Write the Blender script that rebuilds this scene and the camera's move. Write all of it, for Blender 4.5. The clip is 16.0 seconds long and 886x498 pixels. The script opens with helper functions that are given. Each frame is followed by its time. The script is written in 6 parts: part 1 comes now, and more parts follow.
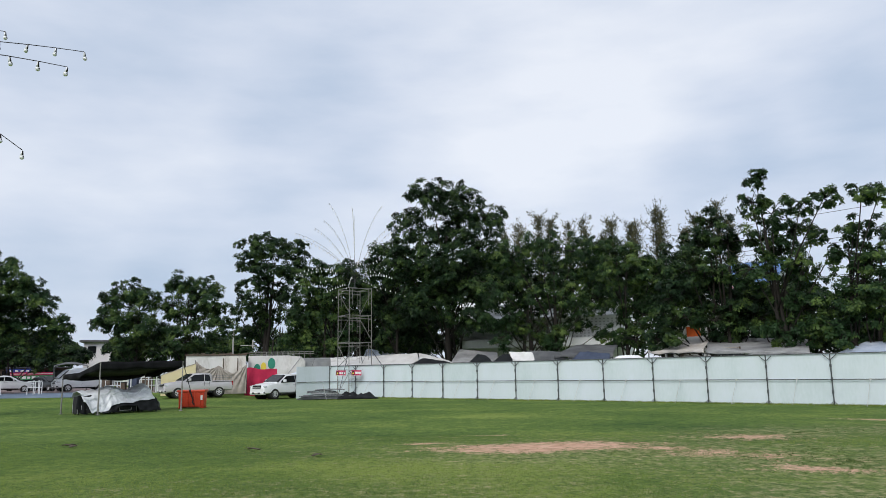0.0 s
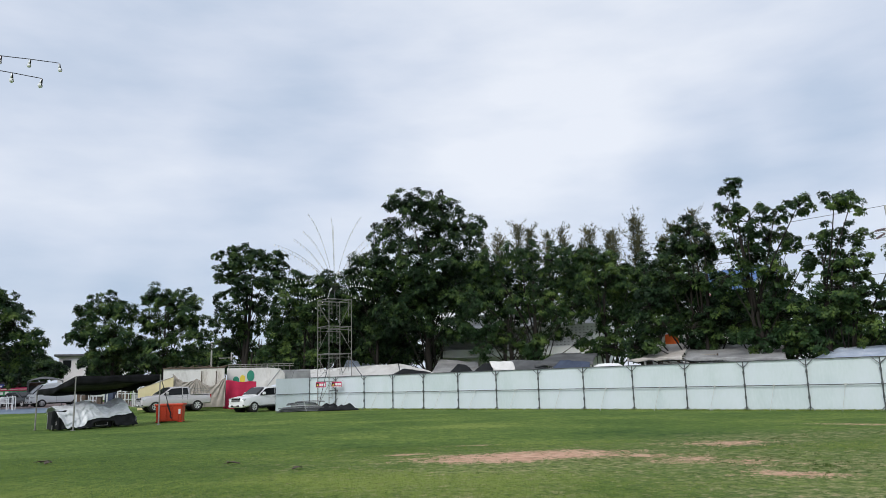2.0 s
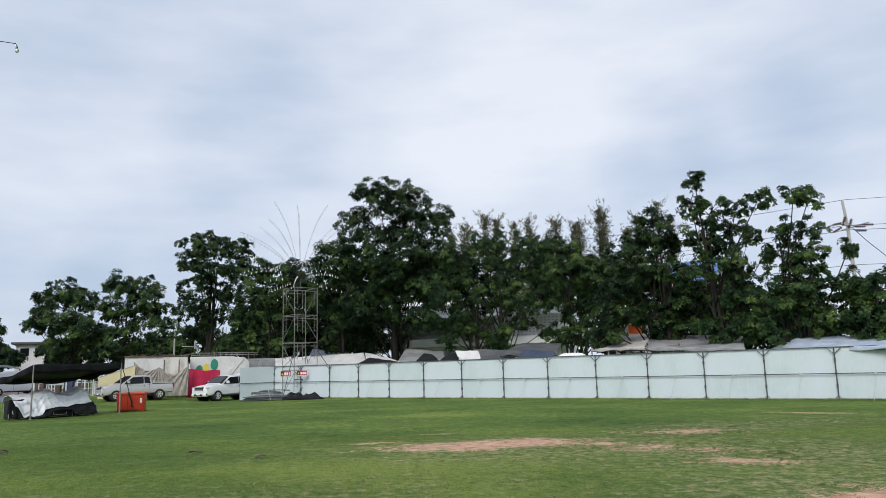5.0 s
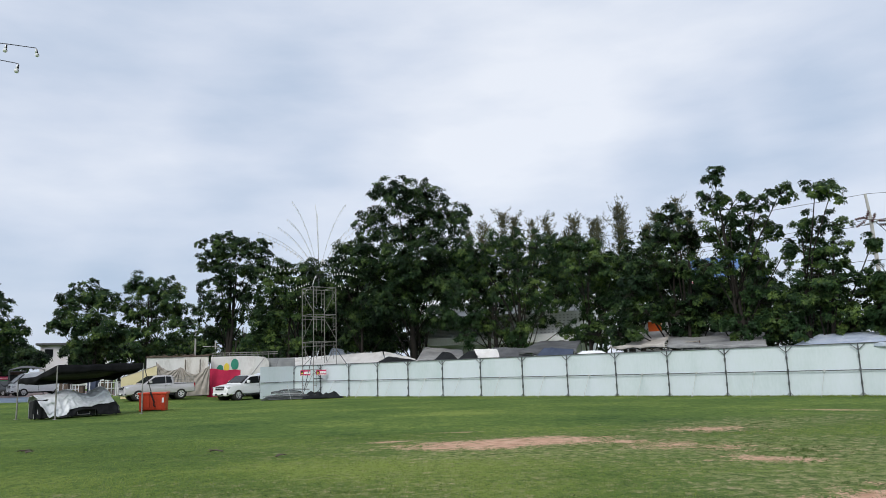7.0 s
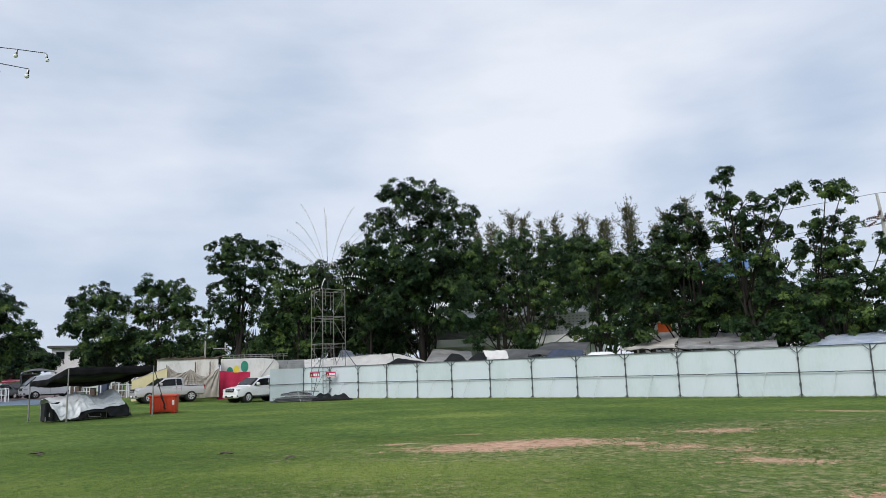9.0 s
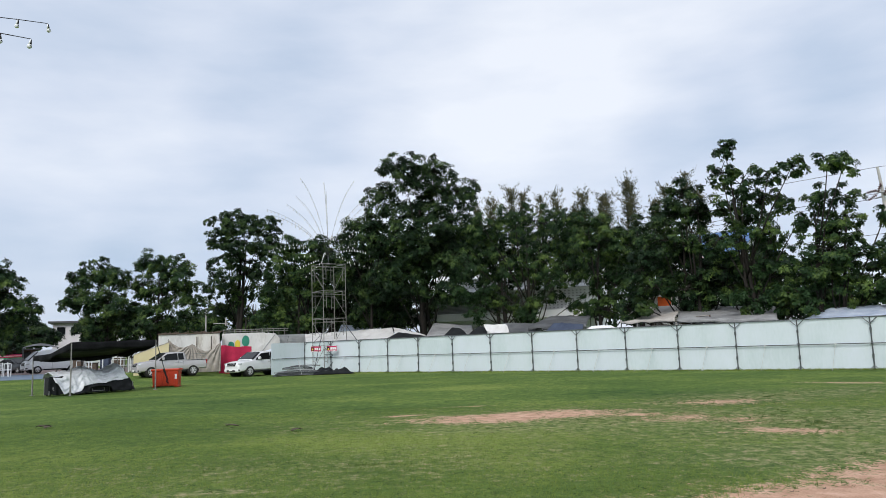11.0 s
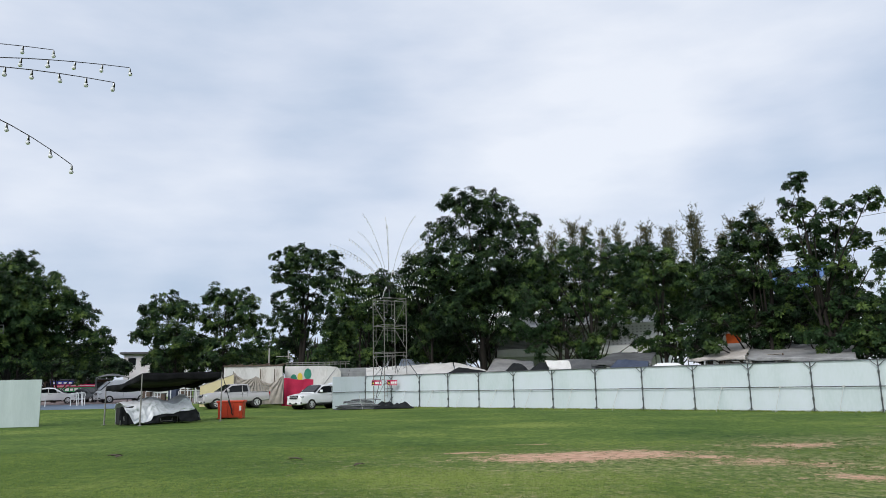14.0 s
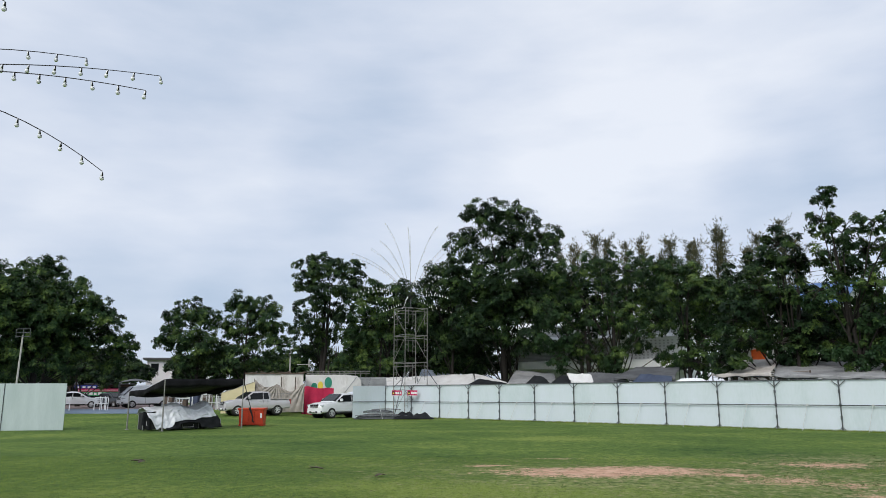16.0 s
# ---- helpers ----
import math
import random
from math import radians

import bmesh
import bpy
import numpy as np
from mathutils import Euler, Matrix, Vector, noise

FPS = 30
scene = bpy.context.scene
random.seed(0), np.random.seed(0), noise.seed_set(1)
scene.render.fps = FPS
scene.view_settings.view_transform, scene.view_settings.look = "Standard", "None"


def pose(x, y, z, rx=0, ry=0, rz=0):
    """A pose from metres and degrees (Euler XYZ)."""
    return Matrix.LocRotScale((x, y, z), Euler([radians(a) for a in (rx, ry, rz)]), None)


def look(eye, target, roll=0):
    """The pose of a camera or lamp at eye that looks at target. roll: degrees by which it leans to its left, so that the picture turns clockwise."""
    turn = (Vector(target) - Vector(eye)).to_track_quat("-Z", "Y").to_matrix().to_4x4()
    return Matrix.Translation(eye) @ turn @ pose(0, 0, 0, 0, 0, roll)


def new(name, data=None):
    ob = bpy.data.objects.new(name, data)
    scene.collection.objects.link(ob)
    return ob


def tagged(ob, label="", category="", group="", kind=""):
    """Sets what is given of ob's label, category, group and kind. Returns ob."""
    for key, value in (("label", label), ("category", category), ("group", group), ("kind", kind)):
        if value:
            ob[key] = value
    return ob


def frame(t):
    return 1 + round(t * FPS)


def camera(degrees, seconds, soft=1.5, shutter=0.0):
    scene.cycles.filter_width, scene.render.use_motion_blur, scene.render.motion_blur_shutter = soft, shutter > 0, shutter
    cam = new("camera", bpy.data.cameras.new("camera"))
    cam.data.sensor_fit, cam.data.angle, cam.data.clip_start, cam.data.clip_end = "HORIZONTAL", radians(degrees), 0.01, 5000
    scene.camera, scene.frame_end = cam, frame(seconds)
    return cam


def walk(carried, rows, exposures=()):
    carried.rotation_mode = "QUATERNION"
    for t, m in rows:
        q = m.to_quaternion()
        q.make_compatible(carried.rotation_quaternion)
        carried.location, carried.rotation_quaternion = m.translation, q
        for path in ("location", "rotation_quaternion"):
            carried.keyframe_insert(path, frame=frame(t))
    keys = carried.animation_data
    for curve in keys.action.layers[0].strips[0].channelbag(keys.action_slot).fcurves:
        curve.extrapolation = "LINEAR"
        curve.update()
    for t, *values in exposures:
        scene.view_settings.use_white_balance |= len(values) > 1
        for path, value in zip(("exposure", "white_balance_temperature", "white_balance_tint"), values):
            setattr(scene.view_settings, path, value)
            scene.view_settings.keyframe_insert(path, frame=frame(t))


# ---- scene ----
cam = camera(62.19, 16.0, 0.65)
PATH = [
    (0, pose(0.000, -0.000, 1.860, 99.462, 0.902, 0.157)),
    (0.5, pose(-0.009, -0.006, 1.868, 99.707, 1.067, 0.298)),
    (1, pose(-0.010, -0.011, 1.869, 99.996, 1.215, 0.052)),
    (1.5, pose(-0.001, -0.018, 1.869, 100.166, 1.373, -0.492)),
    (2, pose(-0.001, -0.020, 1.862, 100.201, 1.605, -1.328)),
    (2.5, pose(0.006, -0.033, 1.861, 100.092, 1.725, -2.197)),
    (3, pose(0.006, -0.032, 1.860, 99.912, 1.691, -2.867)),
    (3.5, pose(0.010, -0.026, 1.861, 99.724, 1.563, -3.396)),
    (4, pose(0.013, -0.034, 1.861, 99.555, 1.480, -3.967)),
    (6.5, pose(0.047, -0.048, 1.854, 99.172, 1.780, -3.344)),
    (7, pose(0.042, -0.026, 1.854, 99.242, 1.789, -2.464)),
    (7.5, pose(0.036, -0.022, 1.866, 99.352, 1.858, -1.769)),
    (8, pose(0.037, -0.031, 1.870, 99.468, 1.869, -1.436)),
    (8.5, pose(0.052, -0.026, 1.854, 99.507, 1.938, -1.414)),
    (9, pose(0.044, -0.016, 1.869, 99.374, 1.936, -1.755)),
    (11.5, pose(-0.108, 0.016, 1.815, 97.260, 2.097, -1.810)),
    (12, pose(-0.121, 0.030, 1.822, 97.361, 1.971, -0.166)),
    (12.5, pose(-0.147, 0.037, 1.841, 97.838, 1.629, 1.359)),
    (13, pose(-0.154, 0.025, 1.834, 98.545, 1.383, 2.346)),
    (13.5, pose(-0.166, 0.035, 1.826, 99.452, 1.281, 2.739)),
    (14, pose(-0.166, 0.044, 1.838, 100.244, 1.265, 2.726)),
    (14.5, pose(-0.204, 0.084, 1.862, 100.904, 1.140, 2.719)),
    (15, pose(-0.200, 0.078, 1.850, 101.324, 0.860, 3.134)),
    (15.5, pose(-0.228, 0.100, 1.860, 101.337, 0.488, 3.733)),
    (16, pose(-0.246, 0.105, 1.851, 101.085, 0.205, 4.205)),
]
walk(cam, PATH, ((0.0, 0.0), (9.0, 0.0), (11.5, 0.08), (12.5, 0.08), (14.0, 0.03), (16.0, 0.0)))

# ---- light: overcast sky and a soft, weak sun from behind the camera ----
SUN_EL, SUN_AZ = radians(38), radians(200)
world = bpy.data.worlds.new("overcast_sky")
scene.world = world
world.use_nodes = True
wt = world.node_tree
for n_ in list(wt.nodes):
    wt.nodes.remove(n_)


def wnode(kind, operation=""):
    n = wt.nodes.new(kind)
    if operation:
        n.operation = operation
    return n


wout = wnode("ShaderNodeOutputWorld")
wbg = wnode("ShaderNodeBackground")
wt.links.new(wbg.outputs[0], wout.inputs[0])
coord = wnode("ShaderNodeTexCoord")
sky = wnode("ShaderNodeTexSky")
sky.sky_type, sky.sun_disc, sky.sun_elevation, sky.sun_rotation = "NISHITA", False, SUN_EL, SUN_AZ
sky_dim = wnode("ShaderNodeVectorMath", "SCALE")
sky_dim.inputs["Scale"].default_value = 0.1
wt.links.new(sky.outputs[0], sky_dim.inputs[0])


def cloud_noise(scale, stretch, detail, rough, offset, turn=0.0):
    m = wnode("ShaderNodeMapping")
    m.inputs["Location"].default_value = offset
    m.inputs["Rotation"].default_value = (0, radians(turn), 0)
    m.inputs["Scale"].default_value = stretch
    wt.links.new(coord.outputs["Generated"], m.inputs[0])
    n = wnode("ShaderNodeTexNoise")
    n.inputs["Scale"].default_value, n.inputs["Detail"].default_value = scale, detail
    n.inputs["Roughness"].default_value = rough
    wt.links.new(m.outputs[0], n.inputs["Vector"])
    return n.outputs[0]


def wmath(op, a, b):
    n = wnode("ShaderNodeMath", op)
    for i, v in enumerate((a, b)):
        if isinstance(v, (int, float)):
            n.inputs[i].default_value = v
        else:
            wt.links.new(v, n.inputs[i])
    return n.outputs[0]


def cloud_mass(az, el, size, amount):
    """A soft bank of thicker (amount < 0) or brighter cloud in one direction of the sky."""
    d = Vector((math.sin(radians(az)) * math.cos(radians(el)), math.cos(radians(az)) * math.cos(radians(el)), math.sin(radians(el))))
    n = wnode("ShaderNodeVectorMath", "DOT_PRODUCT")
    wt.links.new(coord.outputs["Generated"], n.inputs[0])
    n.inputs[1].default_value = d
    r = wnode("ShaderNodeMapRange")
    r.interpolation_type = "SMOOTHSTEP"
    wt.links.new(n.outputs["Value"], r.inputs[0])
    r.inputs[1].default_value, r.inputs[2].default_value = math.cos(radians(size)), 1.0
    r.inputs[3].default_value, r.inputs[4].default_value = 0.0, amount
    return r.outputs[0]


# az, el, size in degrees, brightness
CLOUDS = [(9.9, 17.5, 11, 0.18), (14.7, 24, 11, 0.19), (3, 15.5, 9, 0.12), (-28.5, 16, 10, 0.06), (-16, 7, 10, -0.13), (-27, 7, 9, -0.15), (29, 24, 9, 0.10), (28, 16.5, 7, -0.19), (21, 15.5, 6, -0.10), (34, 18, 8, -0.14), (-10.5, 18.5, 8, -0.13), (-14, 26, 10, -0.13), (-27, 22, 9, -0.14)]
# wide soft banks, streaked by two scales of noise
brightness = wmath("ADD", wmath("MULTIPLY", cloud_noise(2.2, (1, 1, 2.6), 3.0, 0.45, (0.3, 0.1, 0.0), 12), 0.60),
                   wmath("MULTIPLY", cloud_noise(7.0, (1, 1, 3.2), 5.0, 0.5, (2.0, 1.0, 0.4), 15), 0.46))
for az, el, size, amount in CLOUDS:
    brightness = wmath("ADD", brightness, cloud_mass(az, el, size, amount))
ramp = wnode("ShaderNodeValToRGB")
wt.links.new(brightness, ramp.inputs[0])
ramp.color_ramp.elements[0].position, ramp.color_ramp.elements[0].color = 0.18, (0.445, 0.55, 0.71, 1)
ramp.color_ramp.elements[1].position, ramp.color_ramp.elements[1].color = 0.80, (0.83, 0.87, 0.95, 1)
mid = ramp.color_ramp.elements.new(0.48)
mid.color = (0.635, 0.705, 0.835, 1)
cover = wnode("ShaderNodeMix")
cover.data_type = "RGBA"
cover.inputs["Factor"].default_value = 0.9
wt.links.new(sky_dim.outputs[0], cover.inputs["A"])
wt.links.new(ramp.outputs[0], cover.inputs["B"])
wt.links.new(cover.outputs["Result"], wbg.inputs[0])
wbg.inputs[1].default_value = 1.06

sun = new("sun", bpy.data.lights.new("sun", "SUN"))
sun.data.energy, sun.data.angle, sun.data.color = 1.9, radians(30), (1.0, 0.97, 0.92)
sun.matrix_world = look((math.sin(SUN_AZ) * math.cos(SUN_EL) * 50, math.cos(SUN_AZ) * math.cos(SUN_EL) * 50, math.sin(SUN_EL) * 50), (0, 0, 0))

# ---- materials ----


def material(name, colors, rough=0.7, metal=0.0, scale=6.0, fine=60.0, bump=0.15, spread=0.35, stretch=(1, 1, 1), vary=0.0, spec=0.4, translucent=0.0, island=False):
    """A surface between two colours by noise at two scales, with fine relief."""
    m = bpy.data.materials.new(name)
    m.use_nodes = True
    t = m.node_tree
    b = t.nodes["Principled BSDF"]
    tc, mp = t.nodes.new("ShaderNodeTexCoord"), t.nodes.new("ShaderNodeMapping")
    mp.inputs["Scale"].default_value = stretch
    t.links.new(tc.outputs["Object"], mp.inputs[0])
    big, small = t.nodes.new("ShaderNodeTexNoise"), t.nodes.new("ShaderNodeTexNoise")
    big.inputs["Scale"].default_value, small.inputs["Scale"].default_value = scale, fine
    big.inputs["Detail"].default_value, small.inputs["Detail"].default_value = 4, 3
    for n in (big, small):
        t.links.new(mp.outputs[0], n.inputs["Vector"])
    mixn = t.nodes.new("ShaderNodeMath")
    mixn.operation = "MULTIPLY_ADD"
    t.links.new(small.outputs[0], mixn.inputs[0])
    mixn.inputs[1].default_value = 0.4
    t.links.new(big.outputs[0], mixn.inputs[2])
    value = mixn.outputs[0]
    if vary:
        if island:
            rnd = t.nodes.new("ShaderNodeNewGeometry").outputs["Random Per Island"]
        else:
            rnd = t.nodes.new("ShaderNodeObjectInfo").outputs["Random"]
        add = t.nodes.new("ShaderNodeMath")
        add.operation = "MULTIPLY_ADD"
        t.links.new(rnd, add.inputs[0])
        add.inputs[1].default_value = vary
        t.links.new(value, add.inputs[2])
        sub = t.nodes.new("ShaderNodeMath")
        sub.operation = "SUBTRACT"
        t.links.new(add.outputs[0], sub.inputs[0])
        sub.inputs[1].default_value = vary / 2
        value = sub.outputs[0]
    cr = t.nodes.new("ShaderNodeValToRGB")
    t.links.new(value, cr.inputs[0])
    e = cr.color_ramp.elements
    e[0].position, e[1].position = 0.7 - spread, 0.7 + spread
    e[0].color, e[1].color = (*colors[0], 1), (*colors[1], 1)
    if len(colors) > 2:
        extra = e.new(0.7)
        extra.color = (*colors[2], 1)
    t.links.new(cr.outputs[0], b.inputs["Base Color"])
    b.inputs["Roughness"].default_value, b.inputs["Metallic"].default_value = rough, metal
    b.inputs["Specular IOR Level"].default_value = spec
    if bump:
        bp = t.nodes.new("ShaderNodeBump")
        bp.inputs["Strength"].default_value, bp.inputs["Distance"].default_value = bump, 0.02
        t.links.new(value, bp.inputs["Height"])
        t.links.new(bp.outputs[0], b.inputs["Normal"])
    if translucent:
        tr, mx = t.nodes.new("ShaderNodeBsdfTranslucent"), t.nodes.new("ShaderNodeMixShader")
        t.links.new(cr.outputs[0], tr.inputs[0])
        mx.inputs[0].default_value = translucent
        out = t.nodes["Material Output"]
        t.links.new(b.outputs[0], mx.inputs[1])
        t.links.new(tr.outputs[0], mx.inputs[2])
        t.links.new(mx.outputs[0], out.inputs[0])
    return m


M_SHEET = material("painted_steel_sheet", [(0.55, 0.64, 0.65), (0.68, 0.745, 0.80), (0.64, 0.715, 0.745)], 0.45, 0, 0.7, 9, 0.03, 0.3, (1, 1, 0.35), 0.25)
M_BOARD = material("pale_green_board", [(0.36, 0.44, 0.43), (0.49, 0.57, 0.56)], 0.5, 0, 1.2, 12, 0.03, 0.4, (1.5, 1, 0.3), 0.1)
M_GALV = material("galvanised_tube", [(0.055, 0.06, 0.065), (0.16, 0.17, 0.18)], 0.5, 0.5, 8, 70, 0.1, 0.3)
M_ROD = material("pale_brace_rod", [(0.45, 0.47, 0.46), (0.65, 0.67, 0.66)], 0.5, 0.4, 8, 70, 0.1)
M_SCAF = material("weathered_scaffold_tube", [(0.15, 0.15, 0.14), (0.36, 0.35, 0.33)], 0.5, 0.4, 6, 60, 0.1)
M_WHITE = material("white_car_paint", [(0.74, 0.75, 0.76), (0.82, 0.83, 0.84)], 0.25, 0, 1.5, 30, 0.0, 0.5, spec=0.6)
M_SILVER = material("silver_car_paint", [(0.46, 0.44, 0.445), (0.56, 0.54, 0.545)], 0.25, 0.25, 1.5, 40, 0.0, 0.5, spec=0.6)
M_DARKCAR = material("dark_car_paint", [(0.03, 0.035, 0.04), (0.06, 0.065, 0.07)], 0.25, 0.2, 1.5, 40, 0.0, 0.5, spec=0.6)
M_GLASS = material("tinted_glass", [(0.006, 0.007, 0.008), (0.014, 0.016, 0.018)], 0.1, 0, 1, 10, 0.0, 0.5, spec=0.22)
M_BLACK = material("black_plastic", [(0.005, 0.005, 0.006), (0.018, 0.018, 0.020)], 0.7, 0, 5, 60, 0.1)
M_TYRE = material("tyre_rubber", [(0.015, 0.015, 0.015), (0.04, 0.038, 0.036)], 0.85, 0, 10, 80, 0.2)
M_RIM = material("alloy_rim", [(0.50, 0.50, 0.51), (0.68, 0.68, 0.69)], 0.3, 0.25, 5, 40, 0.0)
M_LAMP = material("headlight_lens", [(0.55, 0.58, 0.6), (0.8, 0.82, 0.84)], 0.1, 0.3, 8, 30, 0.0, spec=0.8)
M_TAIL = material("red_lens", [(0.25, 0.01, 0.01), (0.45, 0.02, 0.02)], 0.2, 0, 8, 30, 0.0)
M_CANOPY = material("black_canopy_cloth", [(0.003, 0.003, 0.0035), (0.016, 0.016, 0.018)], 0.6, 0, 2, 14, 0.8, 0.3, (0.5, 1.6, 1), spec=0.12)
M_TARP = material("silver_grey_tarp", [(0.52, 0.54, 0.57), (0.84, 0.86, 0.89), (0.74, 0.76, 0.79)], 0.4, 0, 2.5, 20, 0.4, 0.4)
M_DARKTARP = material("dark_tarp", [(0.006, 0.007, 0.008), (0.025, 0.027, 0.029)], 0.75, 0, 2.5, 25, 0.5, spec=0.12)
M_WTARP = material("white_stall_tarp", [(0.48, 0.46, 0.43), (0.78, 0.77, 0.75), (0.68, 0.67, 0.65)], 0.6, 0, 1.2, 12, 0.3, 0.4)
M_CREAMTARP = material("cream_stall_tarp", [(0.42, 0.38, 0.34), (0.66, 0.62, 0.58)], 0.65, 0, 1.2, 12, 0.3, 0.4)
M_GTARP = material("grey_stall_tarp", [(0.045, 0.048, 0.052), (0.17, 0.175, 0.18), (0.10, 0.103, 0.107)], 0.65, 0, 1.0, 12, 0.3, 0.4)
M_LTARP = material("light_grey_tarp", [(0.14, 0.14, 0.145), (0.42, 0.42, 0.42), (0.29, 0.29, 0.29)], 0.65, 0, 0.9, 10, 0.3, 0.4)
M_HALL = material("bright_white_wall_paint", [(0.72, 0.74, 0.76), (0.84, 0.85, 0.86)], 0.7, 0, 0.5, 6, 0.05, 0.4, (1, 1, 0.4))
M_BLUETARP = material("pale_blue_tarp", [(0.30, 0.38, 0.52), (0.66, 0.71, 0.79)], 0.55, 0, 1.5, 12, 0.3, 0.3)
M_NAVY = material("navy_tarp", [(0.02, 0.03, 0.06), (0.07, 0.09, 0.14)], 0.6, 0, 2, 20, 0.3)
M_RED = material("red_plastic", [(0.42, 0.035, 0.012), (0.62, 0.06, 0.02)], 0.45, 0, 3, 40, 0.08, 0.5)
M_REDCLOTH = material("crimson_cloth", [(0.36, 0.012, 0.05), (0.58, 0.03, 0.09)], 0.85, 0, 2, 40, 0.3, 0.5)
M_REDSIGN = material("red_sign", [(0.46, 0.015, 0.08), (0.58, 0.03, 0.12)], 0.5, 0, 3, 40, 0.02)
M_BEIGE = material("beige_curtain", [(0.27, 0.24, 0.21), (0.46, 0.42, 0.37)], 0.9, 0, 2, 30, 0.3, 0.5)
M_YELLOW = material("cream_yellow_panel", [(0.58, 0.50, 0.27), (0.72, 0.64, 0.40)], 0.7, 0, 1.5, 25, 0.05, 0.5)
M_BOX = material("white_truck_box", [(0.42, 0.41, 0.38), (0.76, 0.76, 0.74), (0.68, 0.68, 0.66)], 0.5, 0, 0.8, 8, 0.06, 0.35, (1, 1, 0.4))
M_CONT = material("rusty_cream_container", [(0.30, 0.25, 0.19), (0.76, 0.75, 0.70), (0.68, 0.66, 0.61)], 0.6, 0, 1.2, 10, 0.1, 0.35, (1.5, 1.5, 0.4))
M_RUST = material("rusty_steel", [(0.06, 0.045, 0.035), (0.16, 0.12, 0.09)], 0.8, 0.2, 4, 30, 0.3)
M_PILE = material("weathered_grey_board", [(0.06, 0.065, 0.07), (0.24, 0.25, 0.26)], 0.7, 0.1, 3, 30, 0.1)
M_GREENP = material("green_paint", [(0.02, 0.20, 0.13), (0.04, 0.28, 0.19)], 0.5, 0, 3, 30, 0.02)
M_YELP = material("yellow_paint", [(0.72, 0.56, 0.05), (0.82, 0.66, 0.09)], 0.5, 0, 3, 30, 0.02)
M_GREY = material("grey_sheet_metal", [(0.28, 0.29, 0.30), (0.45, 0.46, 0.47)], 0.5, 0.3, 2, 20, 0.08)
M_WPAINT = material("white_wall_paint", [(0.55, 0.56, 0.57), (0.78, 0.79, 0.80)], 0.7, 0, 0.5, 6, 0.05, 0.4, (1, 1, 0.4))
M_PINKWALL = material("pinkish_render", [(0.70, 0.65, 0.68), (0.80, 0.76, 0.79)], 0.8, 0, 0.6, 8, 0.05)
M_DARKROOF = material("dark_roof_sheet", [(0.05, 0.05, 0.055), (0.12, 0.12, 0.13)], 0.6, 0.1, 1.5, 15, 0.1)
M_BLUEROOF = material("blue_roof_sheet", [(0.06, 0.13, 0.30), (0.12, 0.22, 0.44)], 0.5, 0.1, 1.5, 15, 0.05)
M_ORANGE = material("orange_panel", [(0.72, 0.10, 0.01), (0.85, 0.15, 0.02)], 0.5, 0, 2, 30, 0.02)
M_CONCRETE = material("concrete_pole", [(0.34, 0.33, 0.31), (0.52, 0.51, 0.49)], 0.85, 0, 3, 40, 0.15)
M_WIRE = material("black_cable", [(0.01, 0.01, 0.01), (0.025, 0.025, 0.025)], 0.6, 0, 5, 50, 0.0)
M_BULB = material("milky_bulb_glass", [(0.78, 0.79, 0.80), (0.88, 0.89, 0.90)], 0.15, 0, 5, 30, 0.0, spec=0.7)
M_BARK = material("dark_bark", [(0.008, 0.007, 0.006), (0.030, 0.025, 0.021)], 0.9, 0, 3, 25, 0.5, 0.4, (1, 1, 0.3))
M_INSUL = material("maroon_glaze", [(0.035, 0.012, 0.012), (0.08, 0.025, 0.022)], 0.3, 0, 5, 40, 0.0)
M_SIGNGREEN = material("green_sign", [(0.02, 0.22, 0.07), (0.03, 0.30, 0.10)], 0.5, 0, 2, 20, 0.02)
M_SIGNBLUE = material("blue_sign", [(0.02, 0.04, 0.22), (0.04, 0.07, 0.32)], 0.5, 0, 2, 20, 0.02)
M_LETTER = material("white_lettering", [(0.75, 0.75, 0.74), (0.82, 0.82, 0.81)], 0.6, 0, 4, 30, 0.0)
M_BLUEPAVE = material("blue_painted_asphalt", [(0.10, 0.125, 0.16), (0.24, 0.29, 0.34), (0.14, 0.19, 0.26)], 0.85, 0, 0.5, 10, 0.1, 0.4)
M_PINKPAVE = material("worn_pink_paving", [(0.16, 0.12, 0.115), (0.34, 0.26, 0.245)], 0.9, 0, 0.5, 10, 0.1, 0.4)
# leaf ramps: noise blotches, with lit-tuft highlights painted in as the bright end
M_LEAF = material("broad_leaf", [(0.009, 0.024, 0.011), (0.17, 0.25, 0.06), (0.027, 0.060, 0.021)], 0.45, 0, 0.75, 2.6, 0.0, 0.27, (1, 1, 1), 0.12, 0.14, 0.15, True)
# darker copy of the leaf: dark crowns, and shade painted into the trees behind
M_LEAF2 = material("dark_and_shaded_broad_leaf", [(0.006, 0.015, 0.008), (0.12, 0.19, 0.05), (0.017, 0.039, 0.016)], 0.45, 0, 0.75, 2.6, 0.0, 0.29, (1, 1, 1), 0.12, 0.14, 0.15, True)
M_NEEDLE = material("casuarina_needle", [(0.03, 0.04, 0.022), (0.19, 0.17, 0.085), (0.085, 0.09, 0.045)], 0.7, 0, 0.6, 2.0, 0.0, 0.35, (1, 1, 1), 0.25, 0.2, 0.2, True)

